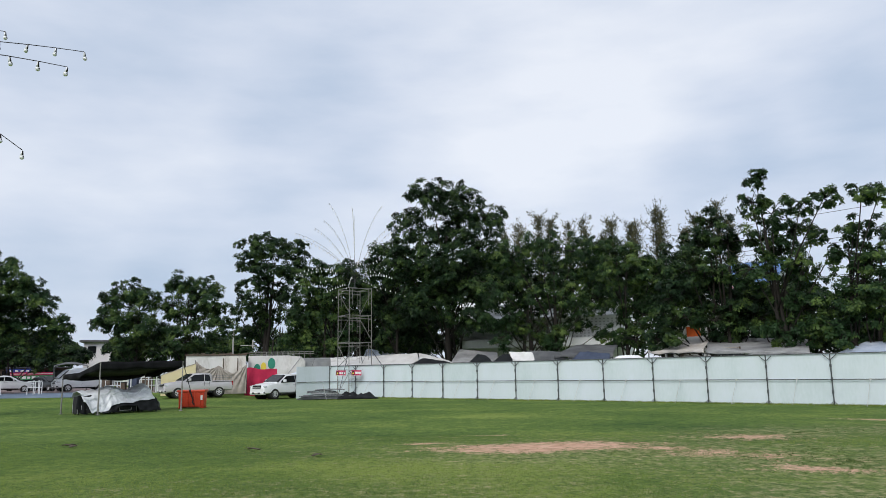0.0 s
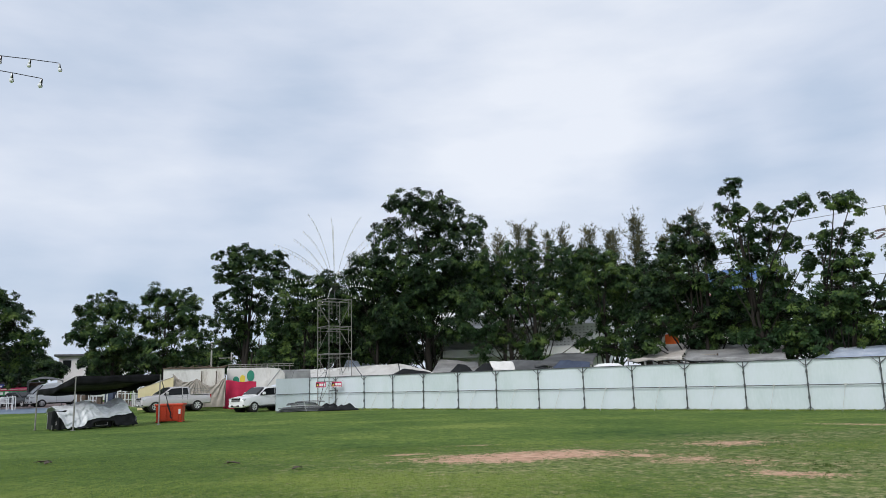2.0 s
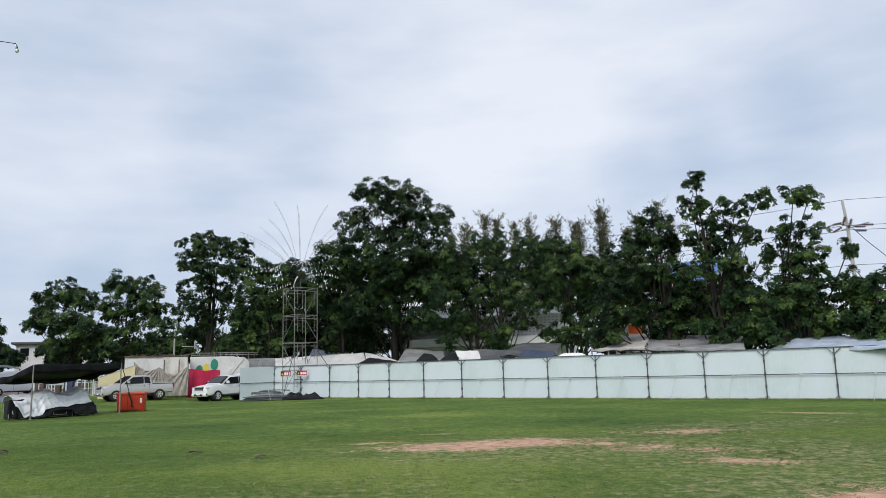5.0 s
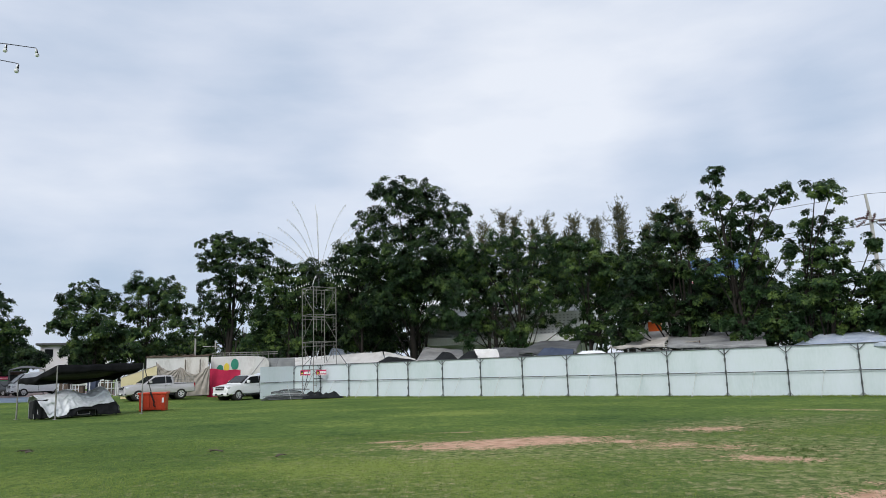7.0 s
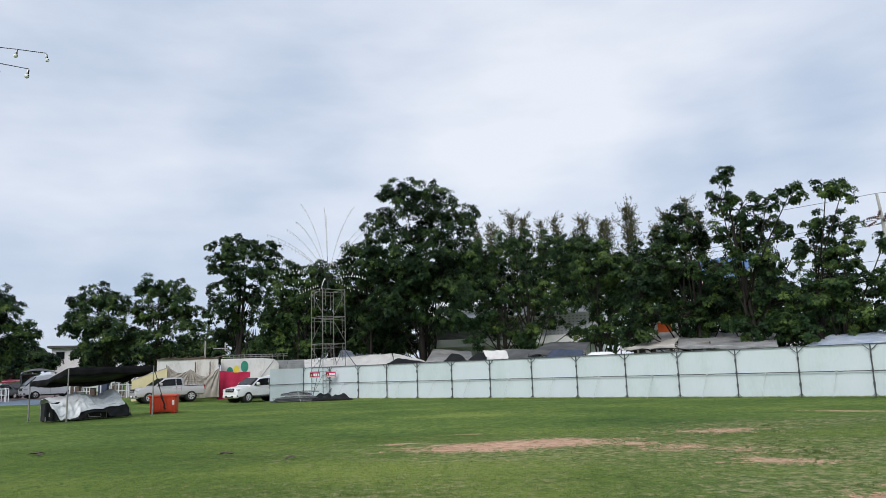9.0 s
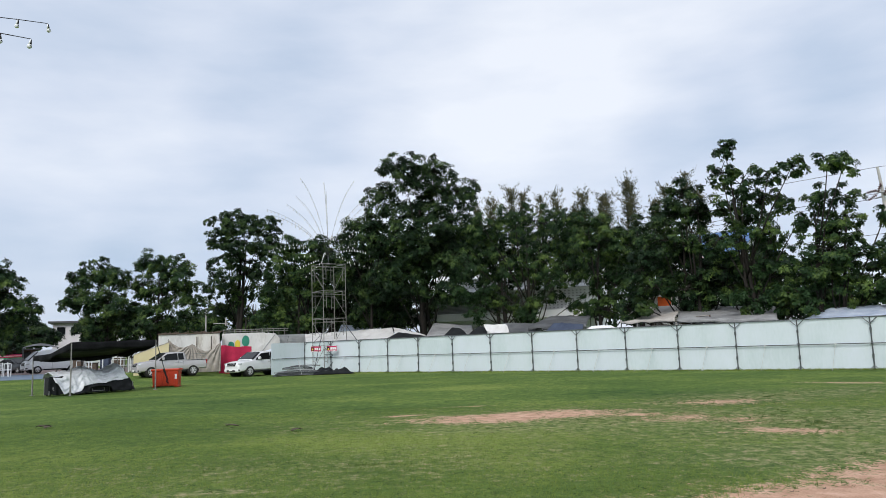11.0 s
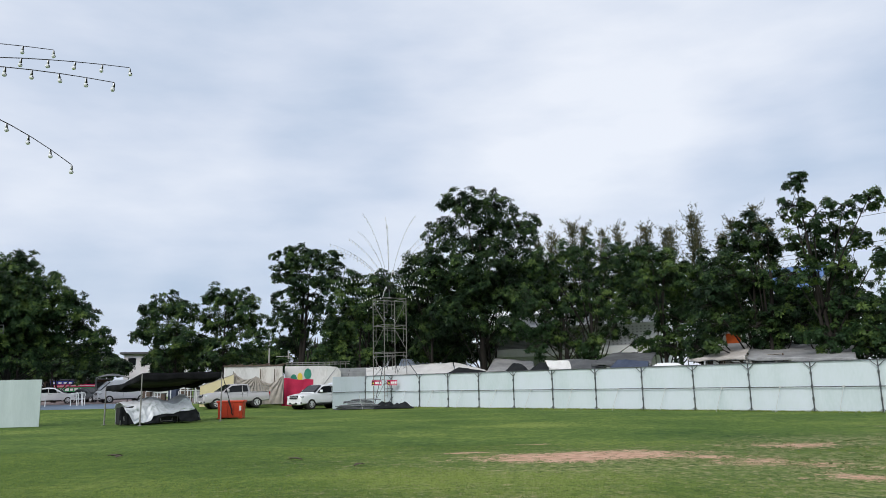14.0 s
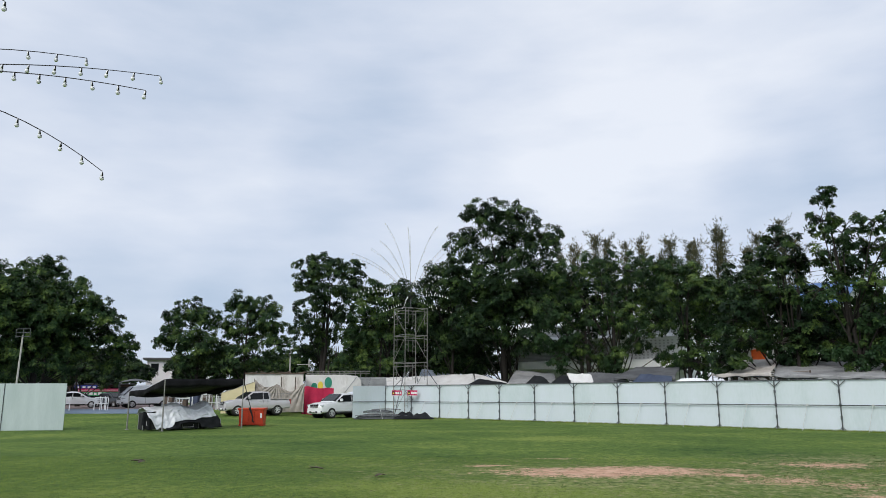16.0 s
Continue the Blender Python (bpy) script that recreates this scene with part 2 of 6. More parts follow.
# ---- lawn material: two greens, dry tufts, bare reddish earth ----
# bare patches: x, y, half length, half width, turn in degrees, strength
LUSH = [(0.8, 15.3, 5.5, 2.8, 5, 0.32), (1.0, 12.5, 5.0, 1.6, 0, 0.10), (2.5, 31.5, 9.0, 2.2, -25, 0.14), (10.0, 22.0, 9.0, 6.0, -30, -0.10), (-9.0, 26.0, 9.0, 12.0, 0, -0.06)]
BARE = [(2.45, 18.7, 2.2, 0.95, 8, 1.15), (6.1, 16.9, 2.0, 0.8, -42, 0.62), (8.2, 20.5, 1.4, 0.9, -10, 0.64), (6.8, 14.0, 1.0, 0.6, -25, 0.68),
        (-0.5, 20.0, 0.6, 0.25, 15, 0.7), (1.4, 22.2, 0.7, 0.2, 0, 0.6), (4.6, 8.2, 1.7, 0.9, 10, 1.1), (6.6, 9.6, 1.8, 0.8, 25, 1.1), (2.2, 8.2, 0.8, 0.45, 0, 0.9),
        (4.0, 17.4, 5.0, 2.4, -12, 0.56), (8.0, 15.0, 4.2, 3.2, -30, 0.56), (1.9, 16.4, 2.2, 0.9, 5, 0.565), (10.0, 21.5, 4.5, 1.6, 15, 0.52), (6.5, 11.0, 2.5, 2.0, 0, 0.50), (-1.0, 12.0, 4.0, 1.5, 5, 0.33), (15.0, 26.0, 1.4, 0.4, -40, 0.6), (5.1, 18.0, 1.5, 0.6, -20, 0.63), (-3.0, 10.2, 0.7, 0.2, 0, 0.55)]


def lawn_material():
    m = bpy.data.materials.new("mown_lawn")
    m.use_nodes = True
    t = m.node_tree
    b = t.nodes["Principled BSDF"]
    tc = t.nodes.new("ShaderNodeTexCoord")

    def noise_of(scale, detail=4, stretch=(1, 1, 1), rough=0.55):
        mp, n = t.nodes.new("ShaderNodeMapping"), t.nodes.new("ShaderNodeTexNoise")
        mp.inputs["Scale"].default_value = stretch
        t.links.new(tc.outputs["Object"], mp.inputs[0])
        t.links.new(mp.outputs[0], n.inputs["Vector"])
        n.inputs["Scale"].default_value, n.inputs["Detail"].default_value, n.inputs["Roughness"].default_value = scale, detail, rough
        return n.outputs[0]

    def mth(op, a, c):
        n = t.nodes.new("ShaderNodeMath")
        n.operation = op
        for i, v in enumerate((a, c)):
            if isinstance(v, (int, float)):
                n.inputs[i].default_value = v
            else:
                t.links.new(v, n.inputs[i])
        return n.outputs[0]

    def ramp_of(v, stops):
        n = t.nodes.new("ShaderNodeValToRGB")
        t.links.new(v, n.inputs[0])
        e = n.color_ramp.elements
        e[0].position, e[0].color = stops[0][0], (*stops[0][1], 1)
        e[1].position, e[1].color = stops[-1][0], (*stops[-1][1], 1)
        for p, c in stops[1:-1]:
            e.new(p).color = (*c, 1)
        return n.outputs[0]

    def mix(f, a, c):
        n = t.nodes.new("ShaderNodeMix")
        n.data_type = "RGBA"
        t.links.new(f, n.inputs["Factor"])
        t.links.new(a, n.inputs["A"])
        t.links.new(c, n.inputs["B"])
        return n.outputs["Result"]

    bare = dried = None
    for x, y, a, w, turn, amount in BARE:
        mp, ln = t.nodes.new("ShaderNodeMapping"), t.nodes.new("ShaderNodeVectorMath")
        mp.vector_type = "TEXTURE"
        mp.inputs["Location"].default_value, mp.inputs["Rotation"].default_value = (x, y, 0), (0, 0, radians(turn))
        mp.inputs["Scale"].default_value = (a, w, 1000)
        t.links.new(tc.outputs["Object"], mp.inputs[0])
        ln.operation = "LENGTH"
        t.links.new(mp.outputs[0], ln.inputs[0])
        v = mth("SUBTRACT", amount * 1.15, mth("MULTIPLY", ln.outputs["Value"], amount * 0.62))
        if amount > 0.57:
            bare = v if bare is None else mth("MAXIMUM", bare, v)
        dried = v if dried is None else mth("MAXIMUM", dried, v)
    ragged = mth("ADD", mth("MULTIPLY", noise_of(1.4, 6, (0.8, 0.8, 1), 0.70), 1.6), mth("ADD", mth("MULTIPLY", noise_of(7, 5, (1.0, 0.6, 1), 0.75), 1.6), mth("MULTIPLY", mth("SUBTRACT", noise_of(20, 4, (1.0, 0.8, 1), 0.75), 0.5), 2.0)))
    bare_v = mth("ADD", bare, mth("SUBTRACT", ragged, 1.61))
    bare_f = ramp_of(bare_v, [(0.46, (0, 0, 0)), (0.62, (1, 1, 1))])
    dry_f = ramp_of(mth("ADD", dried, mth("SUBTRACT", ragged, 1.55)), [(0.10, (0, 0, 0)), (0.58, (0.8, 0.8, 0.8))])
    lush = None
    for x, y, a, w, turn, amount in LUSH:
        mp, ln = t.nodes.new("ShaderNodeMapping"), t.nodes.new("ShaderNodeVectorMath")
        mp.vector_type = "TEXTURE"
        mp.inputs["Location"].default_value, mp.inputs["Rotation"].default_value = (x, y, 0), (0, 0, radians(turn))
        mp.inputs["Scale"].default_value = (a, w, 1000)
        t.links.new(tc.outputs["Object"], mp.inputs[0])
        ln.operation = "LENGTH"
        t.links.new(mp.outputs[0], ln.inputs[0])
        v = mth("MULTIPLY", mth("MAXIMUM", mth("SUBTRACT", 1.0, ln.outputs["Value"]), 0.0), amount)
        lush = v if lush is None else mth("ADD", lush, v)
    blotch = mth("ADD", mth("MULTIPLY", noise_of(0.25, 4, (0.8, 1.0, 1), 0.55), 0.6), mth("MULTIPLY", mth("ADD", noise_of(3.0, 7, (1, 0.75, 1), 0.70), 0.14), 0.7))
    greens = ramp_of(mth("ADD", blotch, lush),
                     [(0.56, (0.064, 0.122, 0.032)), (0.75, (0.130, 0.203, 0.047)), (0.93, (0.245, 0.310, 0.075))])
    grain = ramp_of(mth("ADD", mth("MULTIPLY", noise_of(11, 6, (1, 0.7, 1), 0.78), 0.6), mth("MULTIPLY", noise_of(45, 4, (1, 0.6, 1), 0.7), 0.4)), [(0.41, (0.20, 0.24, 0.18)), (0.50, (0.95, 0.95, 0.95)), (0.62, (1.0, 1.0, 1.0))])
    mul = t.nodes.new("ShaderNodeMix")
    mul.data_type, mul.blend_type = "RGBA", "MULTIPLY"
    mul.inputs["Factor"].default_value = 0.85
    t.links.new(greens, mul.inputs["A"])
    t.links.new(grain, mul.inputs["B"])
    dry = ramp_of(noise_of(7, 7, (0.7, 0.6, 1), 0.82), [(0.38, (0.04, 0.06, 0.025)), (0.47, (0.14, 0.19, 0.06)), (0.53, (0.25, 0.27, 0.11)), (0.60, (0.48, 0.37, 0.24))])
    earth = ramp_of(mth("ADD", mth("MULTIPLY", noise_of(3, 5), 0.6), mth("MULTIPLY", noise_of(40, 4), 0.4)), [(0.35, (0.44, 0.25, 0.165)), (0.52, (0.64, 0.40, 0.28)), (0.66, (0.78, 0.54, 0.40))])
    color = mix(bare_f, mix(dry_f, mul.outputs["Result"], dry), earth)
    t.links.new(color, b.inputs["Base Color"])
    b.inputs["Roughness"].default_value, b.inputs["Specular IOR Level"].default_value = 0.95, 0.1
    bp = t.nodes.new("ShaderNodeBump")
    bp.inputs["Strength"].default_value, bp.inputs["Distance"].default_value = 0.7, 0.03
    t.links.new(mth("ADD", noise_of(30, 4), mth("MULTIPLY", noise_of(120, 2), 0.6)), bp.inputs["Height"])
    t.links.new(bp.outputs[0], b.inputs["Normal"])
    return m


M_LAWN = lawn_material()
M_COARSE = material("coarse_grass_blade", [(0.035, 0.065, 0.02), (0.22, 0.25, 0.08), (0.09, 0.14, 0.038)], 0.85, 0, 0.6, 3, 0.0, 0.4, (1, 1, 1), 0.35, 0.1, 0.25, True)
M_BLADE = material("grass_blade", [(0.10, 0.16, 0.036), (0.32, 0.38, 0.09), (0.18, 0.25, 0.055)], 0.8, 0, 0.25, 3, 0.0, 0.4, (1, 1, 1), 0.35, 0.15, 0.3, True)

# ---- building helpers ----


def finish(bm, smooth=False):
    me = bpy.data.meshes.new("mesh")
    bmesh.ops.recalc_face_normals(bm, faces=bm.faces)
    if smooth:
        for f in bm.faces:
            f.smooth = True
    bm.to_mesh(me)
    bm.free()
    return me


def part(name, bm, mat, parent, label=""):
    """Links a bmesh or a mesh as one object under its thing."""
    me = finish(bm) if isinstance(bm, bmesh.types.BMesh) else bm
    if not me.materials:
        me.materials.append(mat)
    ob = new(name, me)
    ob.parent = parent
    return tagged(ob, label)


def thing(name, at, turn=0.0, label="", category="", group="", kind=""):
    ob = new(name)
    ob.matrix_world = pose(*at, 0, 0, turn)
    return tagged(ob, label, category, group, kind)


def box(bm, lo, hi, bevel=0.0, m=None):
    c = [(a + b) / 2 for a, b in zip(lo, hi)]
    s = [b - a for a, b in zip(lo, hi)]
    mat = Matrix.Translation(c) @ Matrix.Diagonal((*s, 1))
    vs = bmesh.ops.create_cube(bm, size=1, matrix=(m @ mat) if m else mat)["verts"]
    if bevel:
        es = list({e for v in vs for e in v.link_edges})
        bmesh.ops.bevel(bm, geom=es, offset=bevel, segments=2, profile=0.5, affect="EDGES")
    return bm


def boxed(lo, hi, bevel=0.0):
    return box(bmesh.new(), lo, hi, bevel)


def tube(bm, pts, r, n=6, r1=None):
    """A tube along points, tapering from r to r1."""
    pts = [Vector(p) for p in pts]
    r1 = r if r1 is None else r1
    rings = []
    for i, p in enumerate(pts):
        d = (pts[min(i + 1, len(pts) - 1)] - pts[max(i - 1, 0)]).normalized()
        side = d.cross(Vector((0, 0, 1)) if abs(d.z) < 0.9 else Vector((1, 0, 0))).normalized()
        up = d.cross(side)
        rr = r + (r1 - r) * i / max(1, len(pts) - 1)
        rings.append([bm.verts.new(p + (side * math.cos(k * math.tau / n) + up * math.sin(k * math.tau / n)) * rr) for k in range(n)])
    for a, b in zip(rings, rings[1:]):
        for k in range(n):
            bm.faces.new((a[k], a[(k + 1) % n], b[(k + 1) % n], b[k]))
    for ring in (rings[0], rings[-1]):
        bm.faces.new(ring)
    return bm


def tubes(lines, r, n=6):
    bm = bmesh.new()
    for a, b in lines:
        tube(bm, (a, b), r, n)
    return bm


def sheet(nx, ny, fn, thick=0.02):
    """A cloth or sheet of nx by ny cells; fn(u, v) gives its place. It has thickness."""
    bm = bmesh.new()
    top = [[bm.verts.new(fn(i / nx, j / ny)) for i in range(nx + 1)] for j in range(ny + 1)]
    for j in range(ny):
        for i in range(nx):
            bm.faces.new((top[j][i], top[j][i + 1], top[j + 1][i + 1], top[j + 1][i]))
    bmesh.ops.recalc_face_normals(bm, faces=bm.faces)
    bmesh.ops.solidify(bm, geom=bm.faces[:], thickness=thick)
    return finish(bm, True)


def mesh_quads(verts, quads, mat):
    """A mesh from arrays of points and quads."""
    me = bpy.data.meshes.new("mesh")
    me.vertices.add(len(verts))
    me.vertices.foreach_set("co", np.asarray(verts, np.float32).ravel())
    n = len(quads)
    me.loops.add(n * 4)
    me.loops.foreach_set("vertex_index", np.asarray(quads, np.int32).ravel())
    me.polygons.add(n)
    me.polygons.foreach_set("loop_start", np.arange(0, n * 4, 4, dtype=np.int32))
    me.polygons.foreach_set("loop_total", np.full(n, 4, np.int32))
    me.update(calc_edges=True)
    me.materials.append(mat)
    return me


def ease(a, b, x):
    u = min(1.0, max(0.0, (x - a) / (b - a)))
    return u * u * (3 - 2 * u)


def ground_z(x, y):
    """The field is level and rises half a metre to the road on its far west side."""
    return 0.5 * ease(-13, -18, x) * ease(42, 72, math.hypot(x, y))


# ---- ground: one sheet to the horizon ----
def axis(lo, hi, step, far):
    a = list(np.arange(lo, hi + 0.01, step))
    return [-far, -far / 3, -far / 8, *a, far / 8, far / 3, far] if lo > -far / 8 else a


xs, ys = axis(-100, 60, 2.0, 2000), axis(-20, 140, 2.0, 2000)
gv, gq = [], []
for yy in ys:
    for xx in xs:
        gv.append((xx, yy, ground_z(xx, yy) + (0.02 * noise.noise((xx * 0.2, yy * 0.2, 0)) - 0.02 if abs(xx) < 110 and yy < 150 else 0)))
w_ = len(xs)
for j in range(len(ys) - 1):
    for i in range(w_ - 1):
        gq.append((j * w_ + i, j * w_ + i + 1, (j + 1) * w_ + i + 1, (j + 1) * w_ + i))
ground = tagged(new("ground", mesh_quads(gv, gq, M_LAWN)), "mown green lawn with worn reddish bare patches", "lawn", "", "structure")
for p_ in ground.data.polygons:
    p_.use_smooth = True


def paving(name, label, corners, mat, lift):
    a, b, c, d = [Vector((*p, 0)) for p in corners]

    def at(u, v):
        p = (a * (1 - u) + b * u) * (1 - v) + (d * (1 - u) + c * u) * v
        p.y += 0.35 * noise.noise((p.x * 0.35, 0, lift)) * (1 - v)
        return (p.x, p.y, ground_z(p.x, p.y) + lift)
    me = sheet(40, 16, at, 0.05)
    me.materials.append(mat)
    return tagged(new(name, me), label, "pavement", "", "structure")


paving("pavement", "worn blue-painted asphalt beyond the lawn", ((-75, 45.0), (-24.0, 57.0), (-29.0, 68.0), (-85, 62.0)), M_BLUEPAVE, 0.03)
paving("pavement", "worn pinkish paving where vehicles are parked", ((-85, 62.5), (-20.0, 67.0), (-26.0, 92.0), (-95, 92.0)), M_PINKPAVE, 0.03)

# ---- hoarding fence ----
FENCE_X, FENCE_Y, FENCE_TURN, BAY, FENCE_H = 18.42, 35.395, -41.14, 3.061, 2.4
SHIFT = [-0.07, 0.03, 0.05, 0.08, 0.05, 0.01, -0.09, -0.15, -0.147, 0.0, 0.14, 0.1, 0.08]


def post_x(k):
    return -k * BAY + (SHIFT[k] if 0 <= k < len(SHIFT) else 0.0)


fence = thing("hoarding_fence", (FENCE_X, FENCE_Y, 0), FENCE_TURN, "pale white-green steel hoarding fence on tube posts", "fence")
rng = random.Random(4)


def fence_post(x, y, parent):
    bm = bmesh.new()
    tube(bm, ((x, y, 0.0), (x, y, FENCE_H + 0.03)), 0.029, 8)
    for s in (-1, 1):
        tube(bm, ((x + s * 0.30, y - 0.02, FENCE_H - 0.02), (x, y - 0.02, FENCE_H - 0.30)), 0.02, 6)
        tube(bm, ((x + s * 0.19, y - 0.03, 0.0), (x, y - 0.02, 0.19)), 0.016, 6)
    tube(bm, ((x, y - 0.2, 0.0), (x, y, 0.19)), 0.016, 6)
    for z in (0.62, 1.22, 1.85):
        box(bm, (x - 0.043, y - 0.05, z - 0.08), (x + 0.043, y + 0.03, z + 0.08), 0.012)
    part("post", bm, M_GALV, parent)


for k in range(-9, 13):
    x = post_x(k)
    fence_post(x, -0.07, fence)
    if k == 12:
        break
    x1 = post_x(k + 1)
    lean = rng.uniform(-0.012, 0.012)
    for z0, z1 in ((-0.05, 1.195), (1.2, FENCE_H)):
        bm = boxed((x1 + 0.006, 0.0, z0), (x - 0.006, 0.02, z1), 0.003)
        for v in bm.verts:
            v.co.y += lean * v.co.z
        part("sheet", bm, M_SHEET, fence)
    part("rail", tubes((((x1, -0.115, 1.2), (x, -0.115, 1.2)),), 0.024, 6), M_GALV, fence)
    part("rail", tubes((((x1, -0.05, FENCE_H + 0.02), (x, -0.05, FENCE_H + 0.02)),), 0.026, 6), M_GALV, fence)
    xm = (x + x1) / 2 + rng.uniform(-0.1, 0.1)
    bm = tubes((((xm, -0.14, 1.2), (xm - 0.12, -0.75, 0.0)),), 0.016, 6)
    box(bm, (xm - 0.05, -0.16, 1.15), (xm + 0.05, -0.09, 1.25), 0.01)
    part("brace", bm, M_ROD, fence)
# the last bay turns towards the lawn
end = Matrix.Translation((post_x(12), 0, 0)) @ pose(0, 0, 0, 0, 0, 264.0 - 180)
for z0, z1 in ((-0.05, 1.195), (1.2, FENCE_H)):
    part("sheet", box(bmesh.new(), (-3.1, 0.0, z0), (0.0, 0.02, z1), 0, end), M_SHEET, fence)
part("rail", tubes(((end @ Vector((-3.1, -0.06, 1.2)), end @ Vector((0, -0.06, 1.2))),), 0.024, 6), M_GALV, fence)

# a second run of boards stands west of the canopy
board = thing("board_fence", (-23.1, 38.25, 0), 11.0, "pale green free-standing hoarding boards on the lawn", "fence")
for i in range(4):
    a = -i * 3.1
    part("board", boxed((a - 3.08, 0, 0.0), (a, 0.05, 2.42), 0.006), M_BOARD, board)
    part("post", tubes((((a - 3.09, -0.02, 0), (a - 3.09, -0.02, 2.40)),), 0.02, 6), M_GALV, board)
    part("brace", tubes((((a - 1.5, 0.06, 1.6), (a - 1.5, 1.2, 0.0)),), 0.02, 6), M_GALV, board)

# ---- string-light fountains on scaffold towers ----


def bulb_mesh(s):
    bm = bmesh.new()
    bmesh.ops.create_cone(bm, cap_ends=True, segments=7, radius1=0.028 * s, radius2=0.018 * s, depth=0.09 * s, matrix=Matrix.Translation((0, 0, -0.05 * s)))
    n0 = len(bm.faces)
    bmesh.ops.create_uvsphere(bm, u_segments=8, v_segments=6, radius=0.043 * s, matrix=Matrix.Translation((0, 0, -0.135 * s)))
    bm.faces.ensure_lookup_table()
    for i, f in enumerate(bm.faces):
        f.smooth = True
        f.material_index = 0 if i < n0 else 1
    me = finish(bm)
    me.materials.append(M_BLACK)
    me.materials.append(M_BULB)
    return me


BULB_NEAR, BULB_FAR = bulb_mesh(0.82), bulb_mesh(1.0)


def light_arm(parent, hub, ctrl, tip, bulb, spacing, first=0.25, r=0.014):
    """A bowed rod with bulbs hanging from it."""
    h, c, t = Vector(hub), Vector(ctrl), Vector(tip)

    def at(u):
        return h * (1 - u) ** 2 + c * 2 * u * (1 - u) + t * u * u
    arm = part("arm", tube(bmesh.new(), [at(i / 14) for i in range(15)], r, 5, r * 0.5), M_WIRE, parent)
    length = sum((at((i + 1) / 30) - at(i / 30)).length for i in range(30))
    count = int(length * (1 - first) / spacing)
    for i in range(count + 1):
        u = 1 - (1 - first) * i / max(1, count)
        b = new("bulb", bulb)
        b.parent = arm
        b.matrix_basis = Matrix.Translation(at(u) - Vector((0, 0, r * 0.5))) @ pose(0, 0, 0, rng.uniform(-9, 9), rng.uniform(-9, 9), 0)


def scaffold(name, at, turn, side, lift, count, label):
    """A square scaffold tower of ladder frames and cross braces."""
    ob = thing(name, at, turn, label, "scaffold")
    s = side / 2
    for level in range(count):
        z = level * lift
        for y in (-s, s):
            bm = bmesh.new()
            for x in (-s, s):
                tube(bm, ((x, y, z), (x, y, z + lift)), 0.031, 7)
                ix = x - math.copysign(0.26, x)
                tube(bm, ((ix, y, z + lift * 0.35), (ix, y, z + lift - 0.1)), 0.018, 5)
                for q in (0.42, 0.62, 0.82):
                    tube(bm, ((x, y, z + lift * q), (ix, y, z + lift * q)), 0.014, 5)
            tube(bm, ((-s, y, z + lift - 0.06), (s, y, z + lift - 0.06)), 0.03, 6)
            tube(bm, ((-s, y, z + lift - 0.32), (s, y, z + lift - 0.32)), 0.02, 5)
            part("ladder_frame", bm, M_SCAF, ob)
        for x in (-s, s):
            a, b = (z + 0.15, z + lift - 0.25) if (level + (x > 0)) % 2 else (z + lift - 0.25, z + 0.15)
            part("cross_brace", tubes((((x, -s, a), (x, s, b)),), 0.019, 5), M_SCAF, ob)
            part("ledger", tubes((((x, -s, z + lift - 0.03), (x, s, z + lift - 0.03)),), 0.024, 5), M_SCAF, ob)
    return ob


TOWER = (-7.1, 58.4, 0.0)
LIFT = 2.12
tower = scaffold("scaffold_tower", TOWER, 34.0, 1.95, LIFT, 4, "galvanised scaffold tower of four lifts standing on the lawn")
for a in ((-0.97, -0.97), (0.97, -0.97), (0.97, 0.97)):
    part("stay", tubes((((a[0], a[1], LIFT * 1.7), (a[0] * 2.9, a[1] * 2.9, 0.0)),), 0.03, 6), M_GALV, tower)
for x0, z0, x1, z1, y in ((-0.97, 2.0, 0.97, 0.1, -0.99), (0.97, 2.0, -0.97, 0.1, -1.01), (-0.97, 0.1, 0.97, 2.0, 0.99), (-0.97, 1.4, 0.97, 1.4, -1.03), (0.97, 4.1, -0.97, 2.3, 0.99)):
    part("cross_brace", tubes((((x0, y, z0), (x1, y, z1)),), 0.022, 5), M_GALV, tower)
for a in ((0.97, 0.97), (-0.97, 0.97)):
    part("guy_wire", tubes((((a[0], a[1], LIFT * 4), (a[0] * 3.2, a[1] * 3.2, 0.0)),), 0.008, 4), M_WIRE, tower)

top = LIFT * 4
fount = thing("light_fountain", (TOWER[0], TOWER[1], top), 0, "fan of bowed rods hung with white bulbs on the scaffold tower", "string lights")
part("mast", tubes((((0, 0, 0), (0, 0, 0.75)),), 0.035, 8), M_GALV, fount)
part("hub", boxed((-0.16, -0.16, 0), (0.16, 0.16, 0.10), 0.02), M_GALV, fount)
